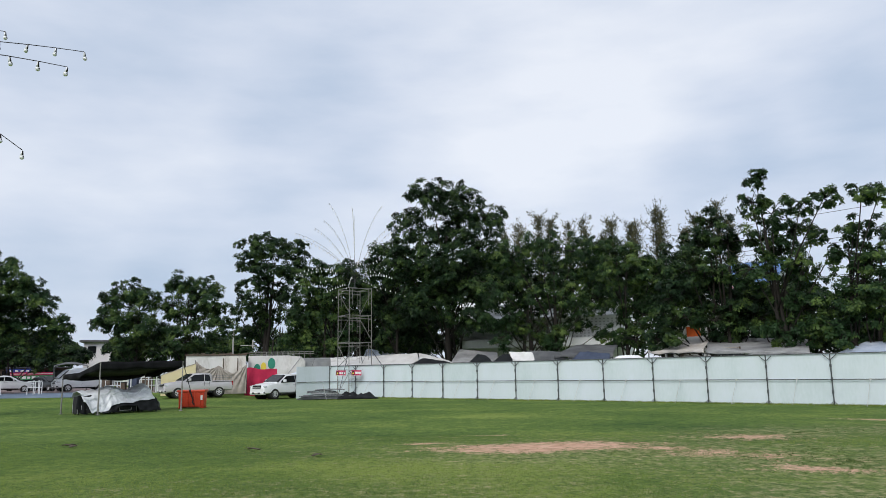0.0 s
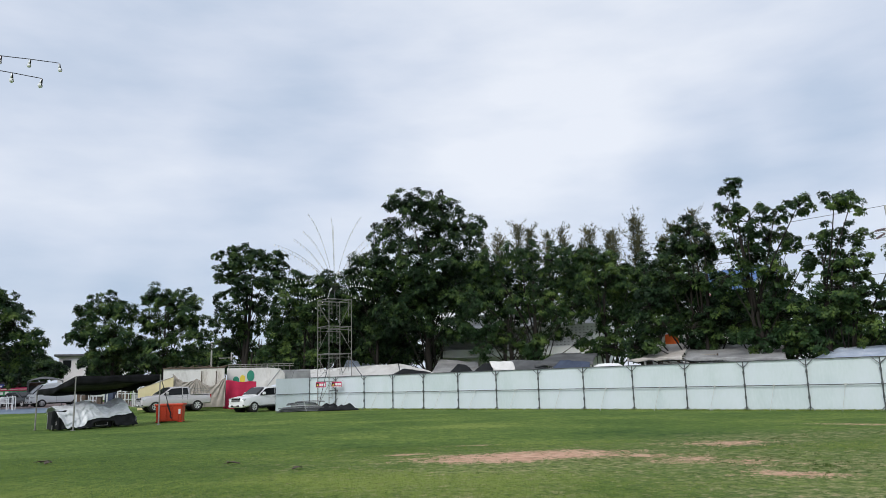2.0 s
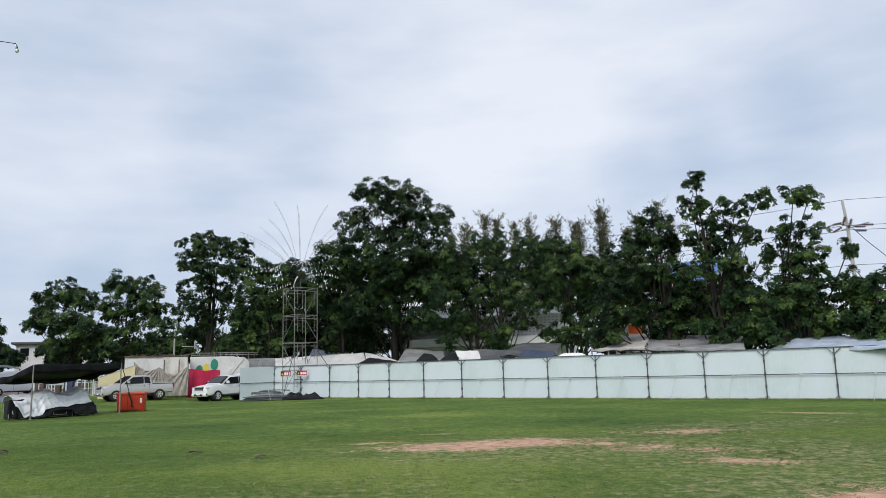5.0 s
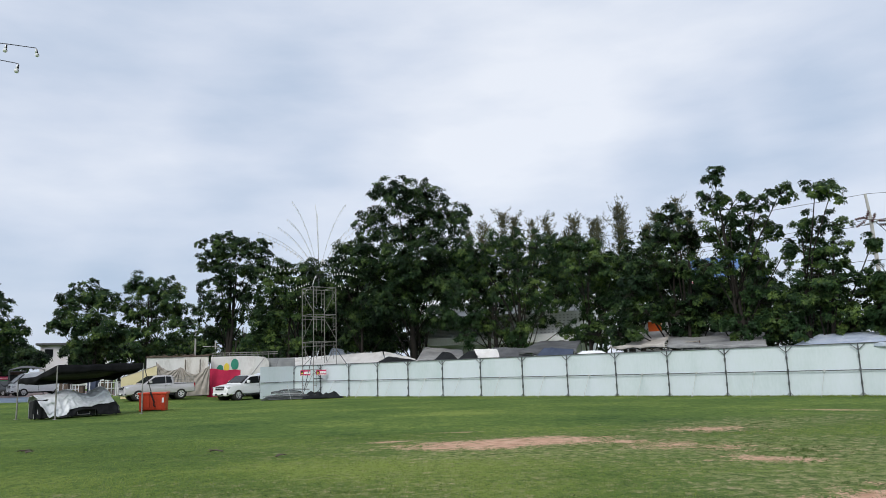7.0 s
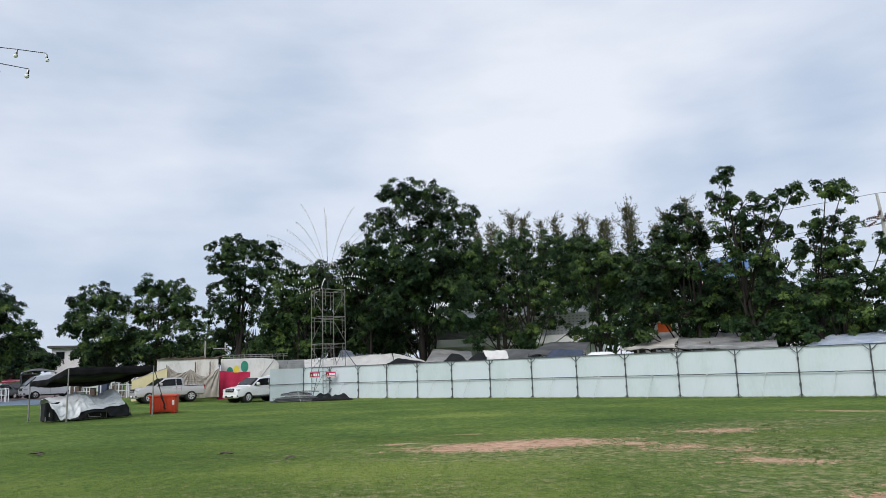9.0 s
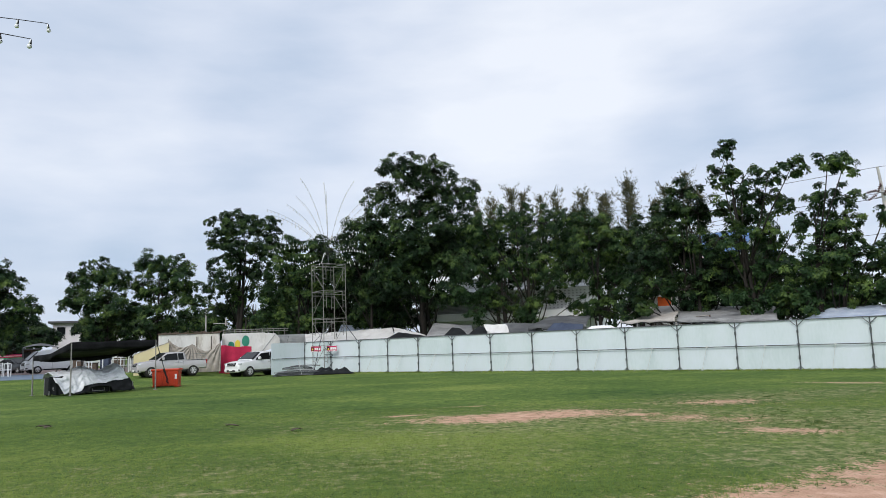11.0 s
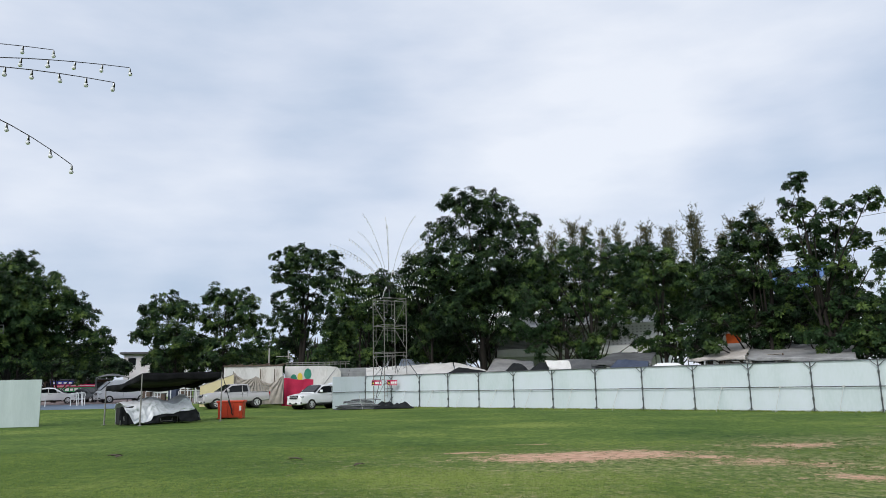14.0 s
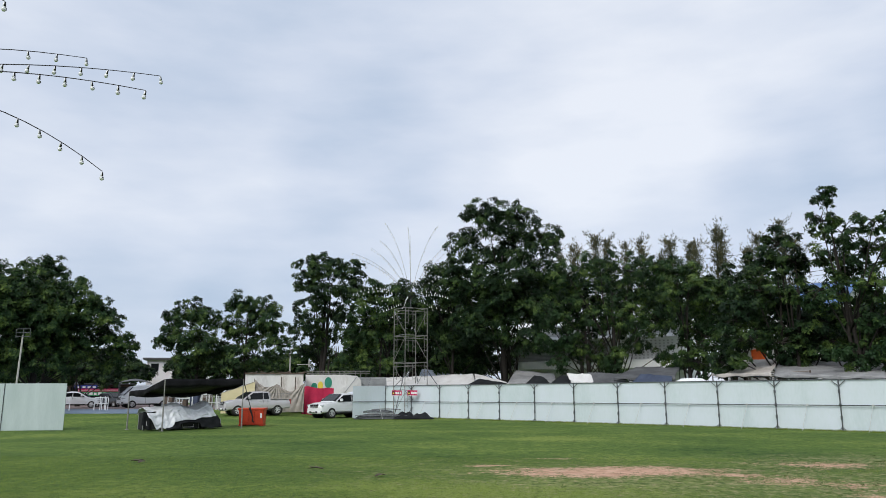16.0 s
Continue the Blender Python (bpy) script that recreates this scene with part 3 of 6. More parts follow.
# upright rods, then drooping ones all round: sideways, height, depth of the tip
UPRIGHT = [(-5.0, 4.1, 1.0), (-2.8, 5.3, 1.8), (-2.0, 6.2, -0.8), (-0.4, 6.3, 1.2), (2.2, 5.9, -0.6), (3.1, 4.9, 1.6), (-2.7, 3.7, -3.0), (-3.8, 3.0, -2.2), (0.3, 4.6, -3.2), (3.9, 4.1, -1.8), (5.0, 3.3, 1.2)]
for x, z, y in UPRIGHT:
    light_arm(fount, (0, 0, 0.7), (x * 0.36, y * 0.36, 0.7 + z * 0.72), (x, y, 0.7 + z), BULB_FAR, 0.33, 0.35, 0.011)
for i in range(12):
    az = i * math.tau / 12 + 0.12 + 0.15 * math.sin(5 * i)
    ca, sa = math.cos(az), math.sin(az)
    reach = 4.4 + 1.5 * math.sin(2.7 * i)
    drop = (-0.7, 1.5, 0.2, 0.8)[i % 4]
    light_arm(fount, (0, 0, 0.6), (ca * reach * 0.5, sa * reach * 0.5, 1.0 + drop * 1.15), (ca * reach, sa * reach, drop + 0.1), BULB_FAR, 0.40, 0.38, 0.010)

NEAR_HUB = (-10.5, 9.5, 6.3)
NEAR_ARMS = [((-8.73, 10.36, 7.26), (-6.04, 11.74, 7.31)), ((-8.71, 10.29, 7.15), (-5.59, 10.4, 6.45)), ((-9.5, 9.73, 7.33), (-7.59, 12.02, 7.84)), ((-8.5, 10.4, 6.97), (-6.43, 10.85, 5.31)), ((-9.23, 9.64, 8.66), (-6.59, 8.47, 6.9))]
near = scaffold("scaffold_tower", (NEAR_HUB[0], NEAR_HUB[1], 0), 20.0, 1.6, 1.9, 3, "galvanised scaffold tower beside the lawn")
nf = thing("light_fountain", (NEAR_HUB[0], NEAR_HUB[1], 5.7), 0, "bowed black rods hung with milky white bulbs", "string lights")
part("mast", tubes((((0, 0, 0), (0, 0, 1.0)),), 0.06, 8), M_GREY, nf)
for ctrl, tip in NEAR_ARMS:
    d = Vector((NEAR_HUB[0], NEAR_HUB[1], 5.7))
    light_arm(nf, Vector(NEAR_HUB) - d, Vector(ctrl) - d, Vector(tip) - d, BULB_NEAR, 0.345, 0.15, 0.013)

# ---- vehicles ----


def loft(stations, top_in, straight=False):
    """A closed body from stations (x, half width, floor, roof); the roof is drawn in by top_in."""
    bm = bmesh.new()
    rings = []
    for x, w, z0, z1 in stations:
        h = z1 - z0
        half = [(0, z0), (w * 0.88, z0), (w * 0.985, z0 + h * 0.10), (w, z0 + h * 0.42), (w * 0.985, z0 + h * 0.80), (w - top_in * 0.8, z0 + h * 0.93), (w * 0.62, z0 + h * 0.995), (0, z1 + 0.015)]
        if straight:
            half = [(0, z0)] + [(w - top_in * q, z0 + h * q) for q in (0.0, 0.3, 0.6, 0.88)] + [(w - top_in * 1.08, z0 + h * 0.96), (w - top_in * 1.35 - 0.05, z0 + h * 0.995), (0, z1)]
        ring = half + [(-y, z) for y, z in half[-2:0:-1]]
        rings.append([bm.verts.new((x, y, z)) for y, z in ring])
    n = len(rings[0])
    for a, b in zip(rings, rings[1:]):
        for k in range(n):
            bm.faces.new((a[k], a[(k + 1) % n], b[(k + 1) % n], b[k]))
    bm.faces.new(rings[0])
    bm.faces.new(rings[-1])
    me = finish(bm, True)
    me.set_sharp_from_angle(angle=radians(24))
    return me


def plate(pts, depth):
    """A thin pane through four or more points, thickened along its normal."""
    bm = bmesh.new()
    f = bm.faces.new([bm.verts.new(p) for p in pts])
    bm.normal_update()
    nrm = f.normal.copy()
    first = list(bm.verts)
    ext = bmesh.ops.extrude_face_region(bm, geom=[f])["geom"]
    for v in ext:
        if isinstance(v, bmesh.types.BMVert):
            v.co += nrm * depth / 2
    for v in first:
        v.co -= nrm * depth / 2
    bmesh.ops.recalc_face_normals(bm, faces=bm.faces)
    return bm


def wheel_mesh(r, w):
    bm = bmesh.new()
    prof = [(r * 0.62, -w / 2), (r * 0.93, -w / 2), (r, -w * 0.32), (r, w * 0.32), (r * 0.93, w / 2), (r * 0.62, w / 2)]
    n = 22
    rings = [[bm.verts.new((q * math.cos(k * math.tau / n), y, q * math.sin(k * math.tau / n))) for k in range(n)] for q, y in prof]
    for a, b in zip(rings, rings[1:] + rings[:1]):
        for k in range(n):
            bm.faces.new((a[k], a[(k + 1) % n], b[(k + 1) % n], b[k]))
    return finish(bm, True)


def rim_mesh(r, w):
    bm = bmesh.new()
    rot = Matrix.Rotation(math.pi / 2, 4, "X")
    bmesh.ops.create_cone(bm, cap_ends=True, segments=20, radius1=r * 0.2, radius2=r * 0.2, depth=w * 0.9, matrix=rot)
    for k in range(6):
        box(bm, (0, -w * 0.42, -r * 0.085), (r * 0.6, w * 0.42, r * 0.085), 0, Matrix.Rotation(k * math.tau / 6, 4, "Y"))
    n = 22
    ro, ri = r * 0.635, r * 0.54
    rings = [[bm.verts.new((q * math.cos(k * math.tau / n), y, q * math.sin(k * math.tau / n))) for k in range(n)] for q, y in ((ro, -w * 0.47), (ro, w * 0.47), (ri, w * 0.45), (ri, -w * 0.45))]
    for a, b in zip(rings, rings[1:] + rings[:1]):
        for k in range(n):
            bm.faces.new((a[k], a[(k + 1) % n], b[(k + 1) % n], b[k]))
    return finish(bm)


def arch_mesh(r):
    """The dark wheel well: a short drum."""
    bm = bmesh.new()
    bmesh.ops.create_cone(bm, cap_ends=True, segments=24, radius1=r, radius2=r, depth=0.5, matrix=Matrix.Rotation(math.pi / 2, 4, "X"))
    return finish(bm, True)


def vehicle(name, at, turn, paint, label, category, body, cabin, top_in, panes, axles, half, r=0.37, scale=1.0, doors=(), lamps_z=0.95):
    """A road vehicle facing local +x. panes: side windows as x, z corners; axles: x of each."""
    ob = thing(name, at, turn, label, category)
    ob.scale = (scale, scale, scale)
    b = part("body", loft(body, 0.06), paint, ob)
    x_front, x_rear = body[-1][0], body[0][0]
    if cabin:
        part("cabin", loft(cabin, top_in, True), paint, ob)
    zb = cabin[0][2] if cabin else 0.0
    for s in (-1, 1):
        for k, pane in enumerate(panes):
            pts = []
            for x, z in pane:
                roof = max(q[3] for q in cabin)
                y = half - 0.008 - top_in * (z - zb) / (roof - zb)
                pts.append((x, s * y, z))
            part("window", plate(pts, 0.04), M_GLASS, ob)
        for x in axles:
            a = part("wheel_arch", arch_mesh(r * 1.13), M_BLACK, ob)
            a.location = (x, s * (half - 0.278), r + 0.03)
            w = part("wheel", wheel_mesh(r, 0.24), M_TYRE, ob)
            w.location = (x, s * (half - 0.105), r)
            part("rim", rim_mesh(r, 0.24), M_RIM, w)
        for x, z in doors:
            part("door_handle", boxed((x - 0.11, s * half - 0.02, z - 0.02), (x + 0.11, s * half + 0.03, z + 0.02), 0.01), M_RIM, ob)
        part("headlight", boxed((x_front - 0.42, min(s * (half - 0.30), s * (half - 0.055)), lamps_z - 0.10), (x_front - 0.06, max(s * (half - 0.30), s * (half - 0.055)), lamps_z + 0.05), 0.045), M_LAMP, ob)
        part("tail_light", boxed((x_rear - 0.01, min(s * (half - 0.16), s * (half - 0.01)), lamps_z - 0.1), (x_rear + 0.1, max(s * (half - 0.16), s * (half - 0.01)), lamps_z + 0.25), 0.02), M_TAIL, ob)
        xm = max(p[0] for p in panes[-1]) - 0.25
        zm = min(p[1] for p in panes[-1]) + 0.1
        part("mirror", boxed((xm - 0.08, min(s * (half - 0.02), s * (half + 0.22)), zm - 0.06), (xm + 0.08, max(s * (half - 0.02), s * (half + 0.22)), zm + 0.14), 0.04), paint, ob)
    part("grille", boxed((x_front - 0.08, -0.46, lamps_z - 0.20), (x_front + 0.02, 0.46, lamps_z + 0.09), 0.04), M_BLACK, ob)
    for z in (lamps_z - 0.17, lamps_z - 0.06, lamps_z + 0.05):
        part("grille_bar", boxed((x_front - 0.03, -0.42, z - 0.014), (x_front + 0.035, 0.42, z + 0.014), 0.006), M_RIM, ob)
    for s in (-1, 1):
        part("fog_lamp", boxed((x_front - 0.24, min(s * (half - 0.34), s * (half - 0.10)), 0.44), (x_front - 0.02, max(s * (half - 0.34), s * (half - 0.10)), 0.56), 0.03), M_BLACK, ob)
        for x, z in doors:
            part("door_seam", boxed((x - 0.17, s * half - 0.012, 0.48), (x - 0.155, s * half + 0.006, z + 0.14), 0.0), M_BLACK, ob)
    part("bumper", boxed((x_front - 0.3, -half + 0.12, 0.34), (x_front + 0.03, half - 0.12, 0.60), 0.1), paint, ob)
    part("number_plate", boxed((x_front + 0.04, -0.2, 0.45), (x_front + 0.06, 0.2, 0.56), 0.004), M_LETTER, ob)
    part("lower_grille", boxed((x_front - 0.1, -0.45, 0.40), (x_front + 0.045, 0.45, 0.52), 0.02), M_BLACK, ob)
    part("sill", boxed((axles[0] + 0.5, -half + 0.03, 0.30), (axles[1] - 0.5, half - 0.03, 0.42), 0.03), M_BLACK, ob)
    return ob


def windscreen(ob, x0, z0, x1, z1, w0, w1):
    part("windscreen", plate(((x0, -w0, z0), (x0, w0, z0), (x1, w1, z1), (x1, -w1, z1)), 0.08), M_GLASS, ob)


def pickup(name, at, turn, paint, label, scale=1.0, rack=False):
    body = [(-2.62, 0.88, 0.56, 1.14), (-2.56, 0.915, 0.50, 1.18), (-1.0, 0.925, 0.44, 1.19), (-0.95, 0.925, 0.44, 1.16), (0.9, 0.925, 0.42, 1.17), (1.25, 0.92, 0.42, 1.20), (1.9, 0.91, 0.42, 1.15), (2.28, 0.88, 0.40, 1.08), (2.46, 0.82, 0.40, 1.00), (2.56, 0.72, 0.42, 0.86)]
    cabin = [(-1.0, 0.88, 1.08, 1.66), (-0.90, 0.90, 1.08, 1.77), (-0.3, 0.905, 1.08, 1.81), (0.25, 0.905, 1.08, 1.80), (0.48, 0.90, 1.08, 1.73), (0.95, 0.90, 1.06, 1.45), (1.36, 0.89, 1.04, 1.20)]
    panes = [((-0.86, 1.22), (-0.42, 1.21), (-0.42, 1.70), (-0.78, 1.68)), ((-0.36, 1.20), (1.02, 1.19), (0.92, 1.33), (0.40, 1.66), (-0.36, 1.71))]
    ob = vehicle(name, at, turn, paint, label, "pickup truck", body, cabin, 0.17, panes, (-1.55, 1.58), 0.915, 0.39, scale, ((-0.22, 1.04), (-0.60, 1.04)))
    windscreen(ob, 1.26, 1.25, 0.50, 1.73, 0.76, 0.62)
    for s in (-1, 1):
        part("pillar", tube(bmesh.new(), ((1.24, s * 0.80, 1.24), (0.52, s * 0.69, 1.73)), 0.035, 5), M_BLACK, ob)
        part("bed_rail", boxed((-2.58, min(s * 0.80, s * 0.93), 1.18), (-1.02, max(s * 0.80, s * 0.93), 1.22), 0.015), paint, ob)
    part("bed", boxed((-2.5, -0.76, 1.18), (-1.02, 0.76, 1.205), 0.01), M_BLACK, ob)
    part("step_board", boxed((-0.8, -0.97, 0.36), (0.95, 0.97, 0.41), 0.015), M_BLACK, ob)
    if rack:
        bm = bmesh.new()
        for s in (-0.86, 0.86):
            for z in (1.45, 1.62):
                tube(bm, ((-2.5, s, z), (-1.0, s, z)), 0.018, 5)
            for x in (-2.5, -2.0, -1.5, -1.02):
                tube(bm, ((x, s, 1.13), (x, s, 1.62)), 0.016, 5)
        tube(bm, ((-2.5, -0.86, 1.62), (-2.5, 0.86, 1.62)), 0.018, 5)
        part("rack", bm, M_SCAF, ob)
    return ob


silver = pickup("pickup_truck", (-18.49, 55.24, ground_z(-18.5, 55.2)), -143.1, M_SILVER, "silver extended-cab pickup truck with a tubular bed rack", 0.96, True)
pickup("pickup_truck", (-12.50, 57.75, 0.0), -126.9, M_WHITE, "white pickup truck parked nose out behind the fence end", 1.02)

van = vehicle("minibus", (-35.3, 72.6, 0.52), -137.5, M_WHITE, "white high-roof minibus parked on the pink paving", "van",
              [(-2.68, 0.82, 0.45, 1.05), (-2.6, 0.93, 0.40, 1.12), (-1.0, 0.95, 0.36, 1.12), (1.5, 0.95, 0.36, 1.12), (2.35, 0.90, 0.40, 1.10), (2.66, 0.76, 0.46, 0.95)],
              [(-2.66, 0.84, 1.0, 1.9), (-2.5, 0.93, 1.0, 2.24), (0.6, 0.94, 1.0, 2.28), (1.45, 0.93, 1.0, 2.12), (2.1, 0.90, 1.0, 1.48), (2.5, 0.86, 0.98, 1.14)], 0.16,
              [((-2.3, 1.22), (-1.2, 1.22), (-1.2, 1.78), (-2.25, 1.78)), ((-1.1, 1.22), (0.3, 1.22), (0.3, 1.78), (-1.1, 1.78)), ((0.4, 1.20), (1.75, 1.18), (1.2, 1.72), (0.4, 1.76))], (-1.45, 1.6), 0.95, 0.37, 0.98, ((0.5, 1.08),))
windscreen(van, 2.42, 1.25, 1.52, 2.08, 0.76, 0.66)
SEDAN = ([(-2.2, 0.74, 0.5, 0.88), (-2.1, 0.84, 0.4, 0.98), (-0.9, 0.88, 0.32, 0.98), (0.9, 0.88, 0.32, 0.95), (1.7, 0.85, 0.36, 0.90), (2.1, 0.72, 0.42, 0.78)],
         [(-1.75, 0.80, 0.9, 1.05), (-1.2, 0.84, 0.9, 1.40), (-0.4, 0.85, 0.9, 1.52), (0.2, 0.85, 0.9, 1.48), (1.1, 0.82, 0.88, 0.98)],
         [((-1.2, 1.02), (-0.3, 1.02), (-0.3, 1.38), (-0.95, 1.33)), ((-0.24, 1.02), (0.75, 1.0), (0.15, 1.36), (-0.24, 1.38))])
wc = vehicle("car", (-42.4, 72.4, 0.5), 24.0, M_WHITE, "white saloon car parked by the white railings", "car", *SEDAN[:2], 0.2, SEDAN[2], (-1.3, 1.35), 0.855, 0.32, 1.08, ((-0.1, 0.9),), 0.72)
windscreen(wc, 1.05, 0.99, 0.28, 1.43, 0.7, 0.6)
car = vehicle("car", (-40.9, 76.6, 0.52), -25.0, M_DARKCAR, "dark grey saloon car parked on the paving", "car", *SEDAN[:2], 0.2, SEDAN[2], (-1.3, 1.35), 0.855, 0.32, 1.0, ((-0.1, 0.9),), 0.72)
windscreen(car, 1.05, 0.99, 0.28, 1.43, 0.7, 0.6)

# ---- black canopy with covered equipment ----
N, L, R = Vector((-17.2, 37.1, 0)), Vector((-19.85, 38.7, 0)), Vector((-14.25, 40.4, 0))
B = L + R - N
canopy = thing("canopy_tent", (N.x, N.y, 0), 0, "black cloth canopy on thin steel poles over the cases", "canopy")


def canopy_at(u, v):
    p = N.lerp(R, u).lerp(L.lerp(B, u), v) - N
    z = 2.60 + 0.06 * u - 0.62 * v - 0.10 * math.sin(math.pi * u) * (0.3 + v) - 0.14 * math.sin(math.pi * v) + 0.035 * noise.noise((u * 5, v * 4, 0)) + 0.03 * math.sin(9 * v + 3 * u)
    return (p.x, p.y, z)


def skirt(a, b, drop):
    def at(u, v):
        x, y, z = canopy_at(*[q + (w - q) * u for q, w in zip(a, b)])
        o = 0.03 * math.sin(u * 23) * v
        return (x + o, y + o, z - v * (drop + 0.05 * math.sin(u * 11)))
    me = sheet(24, 3, at, 0.012)
    return me


part("roof_cloth", sheet(24, 16, canopy_at, 0.012), M_CANOPY, canopy)
part("valance", skirt((0, 0), (1, 0), 0.40), M_CANOPY, canopy)
part("valance", skirt((0, 0), (0, 1), 0.30), M_CANOPY, canopy)
part("valance", skirt((1, 0), (1, 1), 0.26), M_CANOPY, canopy)
part("valance", skirt((0, 1), (1, 1), 0.2), M_CANOPY, canopy)
for (u, v) in ((0, 0), (1, 0), (0, 1), (1, 1)):
    x, y, z = canopy_at(u, v)
    bm = tube(bmesh.new(), ((x, y, 0), (x, y, z - 0.02)), 0.03, 7)
    tube(bm, ((x, y, 0), (x, y, z * 0.5)), 0.04, 7)
    box(bm, (x - 0.09, y - 0.09, 0), (x + 0.09, y + 0.09, 0.015), 0.004)
    part("pole", bm, M_SCAF, canopy)
part("strap", tube(bmesh.new(), [Vector(canopy_at(1, 0)) + Vector((0.03 + 0.5 * q, 0.1 * q, -0.15 - 1.75 * q)) for q in (0, 0.3, 0.6, 1.0)], 0.022, 5), M_BLACK, canopy)

E1 = (R - N).normalized()
TURN = math.degrees(math.atan2(E1.y, E1.x))


def flight_case(at, turn, size, label):
    ob = thing("flight_case", at, turn, label, "equipment case", "cases under the canopy")
    w, d, h = size
    part("shell", boxed((0, 0, 0.05), (w, d, h), 0.02), M_BLACK, ob)
    for x in (0.0, w):
        for y in (0.0, d):
            part("edge_trim", boxed((x - 0.012, y - 0.012, 0.05), (x + 0.012, y + 0.012, h), 0.003), M_GREY, ob)
    bm = bmesh.new()
    tube(bm, ((w * 0.25, -0.03, h * 0.62), (w * 0.25, -0.07, h * 0.3), (w * 0.75, -0.07, h * 0.3), (w * 0.75, -0.03, h * 0.62)), 0.016, 6)
    part("grab_bar", bm, M_RIM, ob)
    for x in (0.1, w - 0.1):
        for y in (0.1, d - 0.1):
            part("castor", box(bmesh.new(), (x - 0.04, y - 0.03, 0.0), (x + 0.04, y + 0.03, 0.06), 0.02), M_TYRE, ob)
    return ob


org = Vector((-18.25, 37.55, 0))
BACK = Vector((-E1.y, E1.x, 0))
flight_case(org - E1 * 0.12 + BACK * 0.14, TURN, (0.62, 0.6, 0.9), "black upright equipment case with a steel grab bar")
flight_case(org + E1 * 0.75 + BACK * 0.05, TURN, (0.75, 0.6, 0.42), "black low equipment case half covered by a tarp")
flight_case(org + E1 * 1.6 + BACK * 0.0, TURN, (1.25, 0.65, 0.42), "black low equipment case with a long grab bar")
flight_case(org + E1 * 3.05 + BACK * -0.08, TURN, (1.0, 0.6, 0.5), "black low equipment case with latches")
flight_case(org + E1 * 0.8 + BACK * 0.75, TURN, (1.3, 0.5, 0.98), "black tall equipment case under the silver tarp")
flight_case(org + E1 * 2.2 + BACK * 0.75, TURN, (1.4, 0.5, 0.98), "black tall equipment case under the silver tarp")


def hem_of(u):
    """Height of the silver tarp's front hem: down to the grass near one end, then rising."""
    low = 0.07 + 0.55 * ease(0.13, 0.0, u) + 0.03 * math.sin(u * 40)
    return low + (0.42 + 0.36 * (u - 0.38) + 0.02 * math.sin(u * 26) - low) * ease(0.33, 0.39, u)


def heap(u, v):
    x = 0.0 + u * 3.72
    top = 1.10 + 0.24 * math.exp(-((u - 0.45) / 0.14) ** 2) + 0.30 * math.exp(-((u - 0.92) / 0.11) ** 2) + 0.05 * math.exp(-((u - 0.22) / 0.08) ** 2)
    hem = hem_of(u)
    if v < 0.5:
        e = v / 0.5
        y, z = -0.30 + 0.40 * e ** 1.2, hem + (0.86 * top - hem) * e
    else:
        e = (v - 0.5) / 0.5
        y, z = 0.10 + 1.25 * e, top * (0.86 + 0.14 * math.sin(min(1.0, e / 0.55) * math.pi / 2)) - 0.35 * ease(0.75, 1.0, e)
    crease = 0.13 * abs(noise.noise((x * 1.1 + 0.8 * v, v * 4.5 - 0.6 * x, 1.0))) + 0.07 * abs(noise.noise((x * 3.3, v * 7 - x, 2.0))) - 0.07
    fold = x * 2.2 + 1.6 * v + 0.8 * noise.noise((x * 0.8, v * 2, 9))
    crease += 0.034 * (1 - abs(2 * (fold - math.floor(fold)) - 1)) ** 3 + 0.04 * (1 - abs(noise.noise((x * 2.2, v * 5 + x, 6)))) ** 6 - 0.03
    if u > 0.97:
        z -= 0.45 * (u - 0.97) / 0.03 * v
    return (x + 0.05 * noise.noise((x * 2, v * 5, 3)), y - crease * (1.2 if v < 0.5 else 0.3), max(0.03, z - crease * (0.4 if v < 0.5 else 1.0)))


tarp = thing("tarpaulin", org, TURN, "creased silver-grey tarpaulin draped over equipment cases", "tarpaulin")
part("cloth", sheet(110, 40, heap, 0.008), M_TARP, tarp)
tarp3 = thing("tarpaulin", org, TURN, "dark cloth thrown over the upright equipment case", "tarpaulin")
part("cloth", sheet(24, 14, lambda u, v: (-0.17 + 0.72 * u - 0.05 * (1 - v) * (1 - u), 0.09 - 0.12 * (1 - v) * u - 0.03 * math.sin(u * 17) * (1 - v), 0.04 + 0.25 * (1 - v) * ease(0.35, 0.0, u) + v * 0.90 + 0.02 * math.sin(u * 9)), 0.012), M_DARKTARP, tarp3)
tarp2 = thing("tarpaulin", org, TURN, "dark green-black tarpaulin draped over low cases", "tarpaulin")


def apron(u, v):
    x = 0.95 + u * 3.2
    top = hem_of(min(1.0, x / 3.72)) + 0.10 - 0.28 * ease(0.86, 1.0, u)
    gap = 0.30 * ease(0.20, 0.25, u) * ease(0.60, 0.55, u)
    foot = 0.03 + gap + 0.05 * abs(math.sin(u * 12))
    y = -0.14 - 0.22 * (1 - v) - 0.05 * math.sin(u * 21 + 3 * v) * (1 - v) + 0.06 * noise.noise((x * 3, v * 3, 5)) + 0.25 * ease(0.90, 1.0, u)
    return (x, y, foot + (top - foot) * v)


part("cloth", sheet(70, 12, apron, 0.01), M_DARKTARP, tarp2)

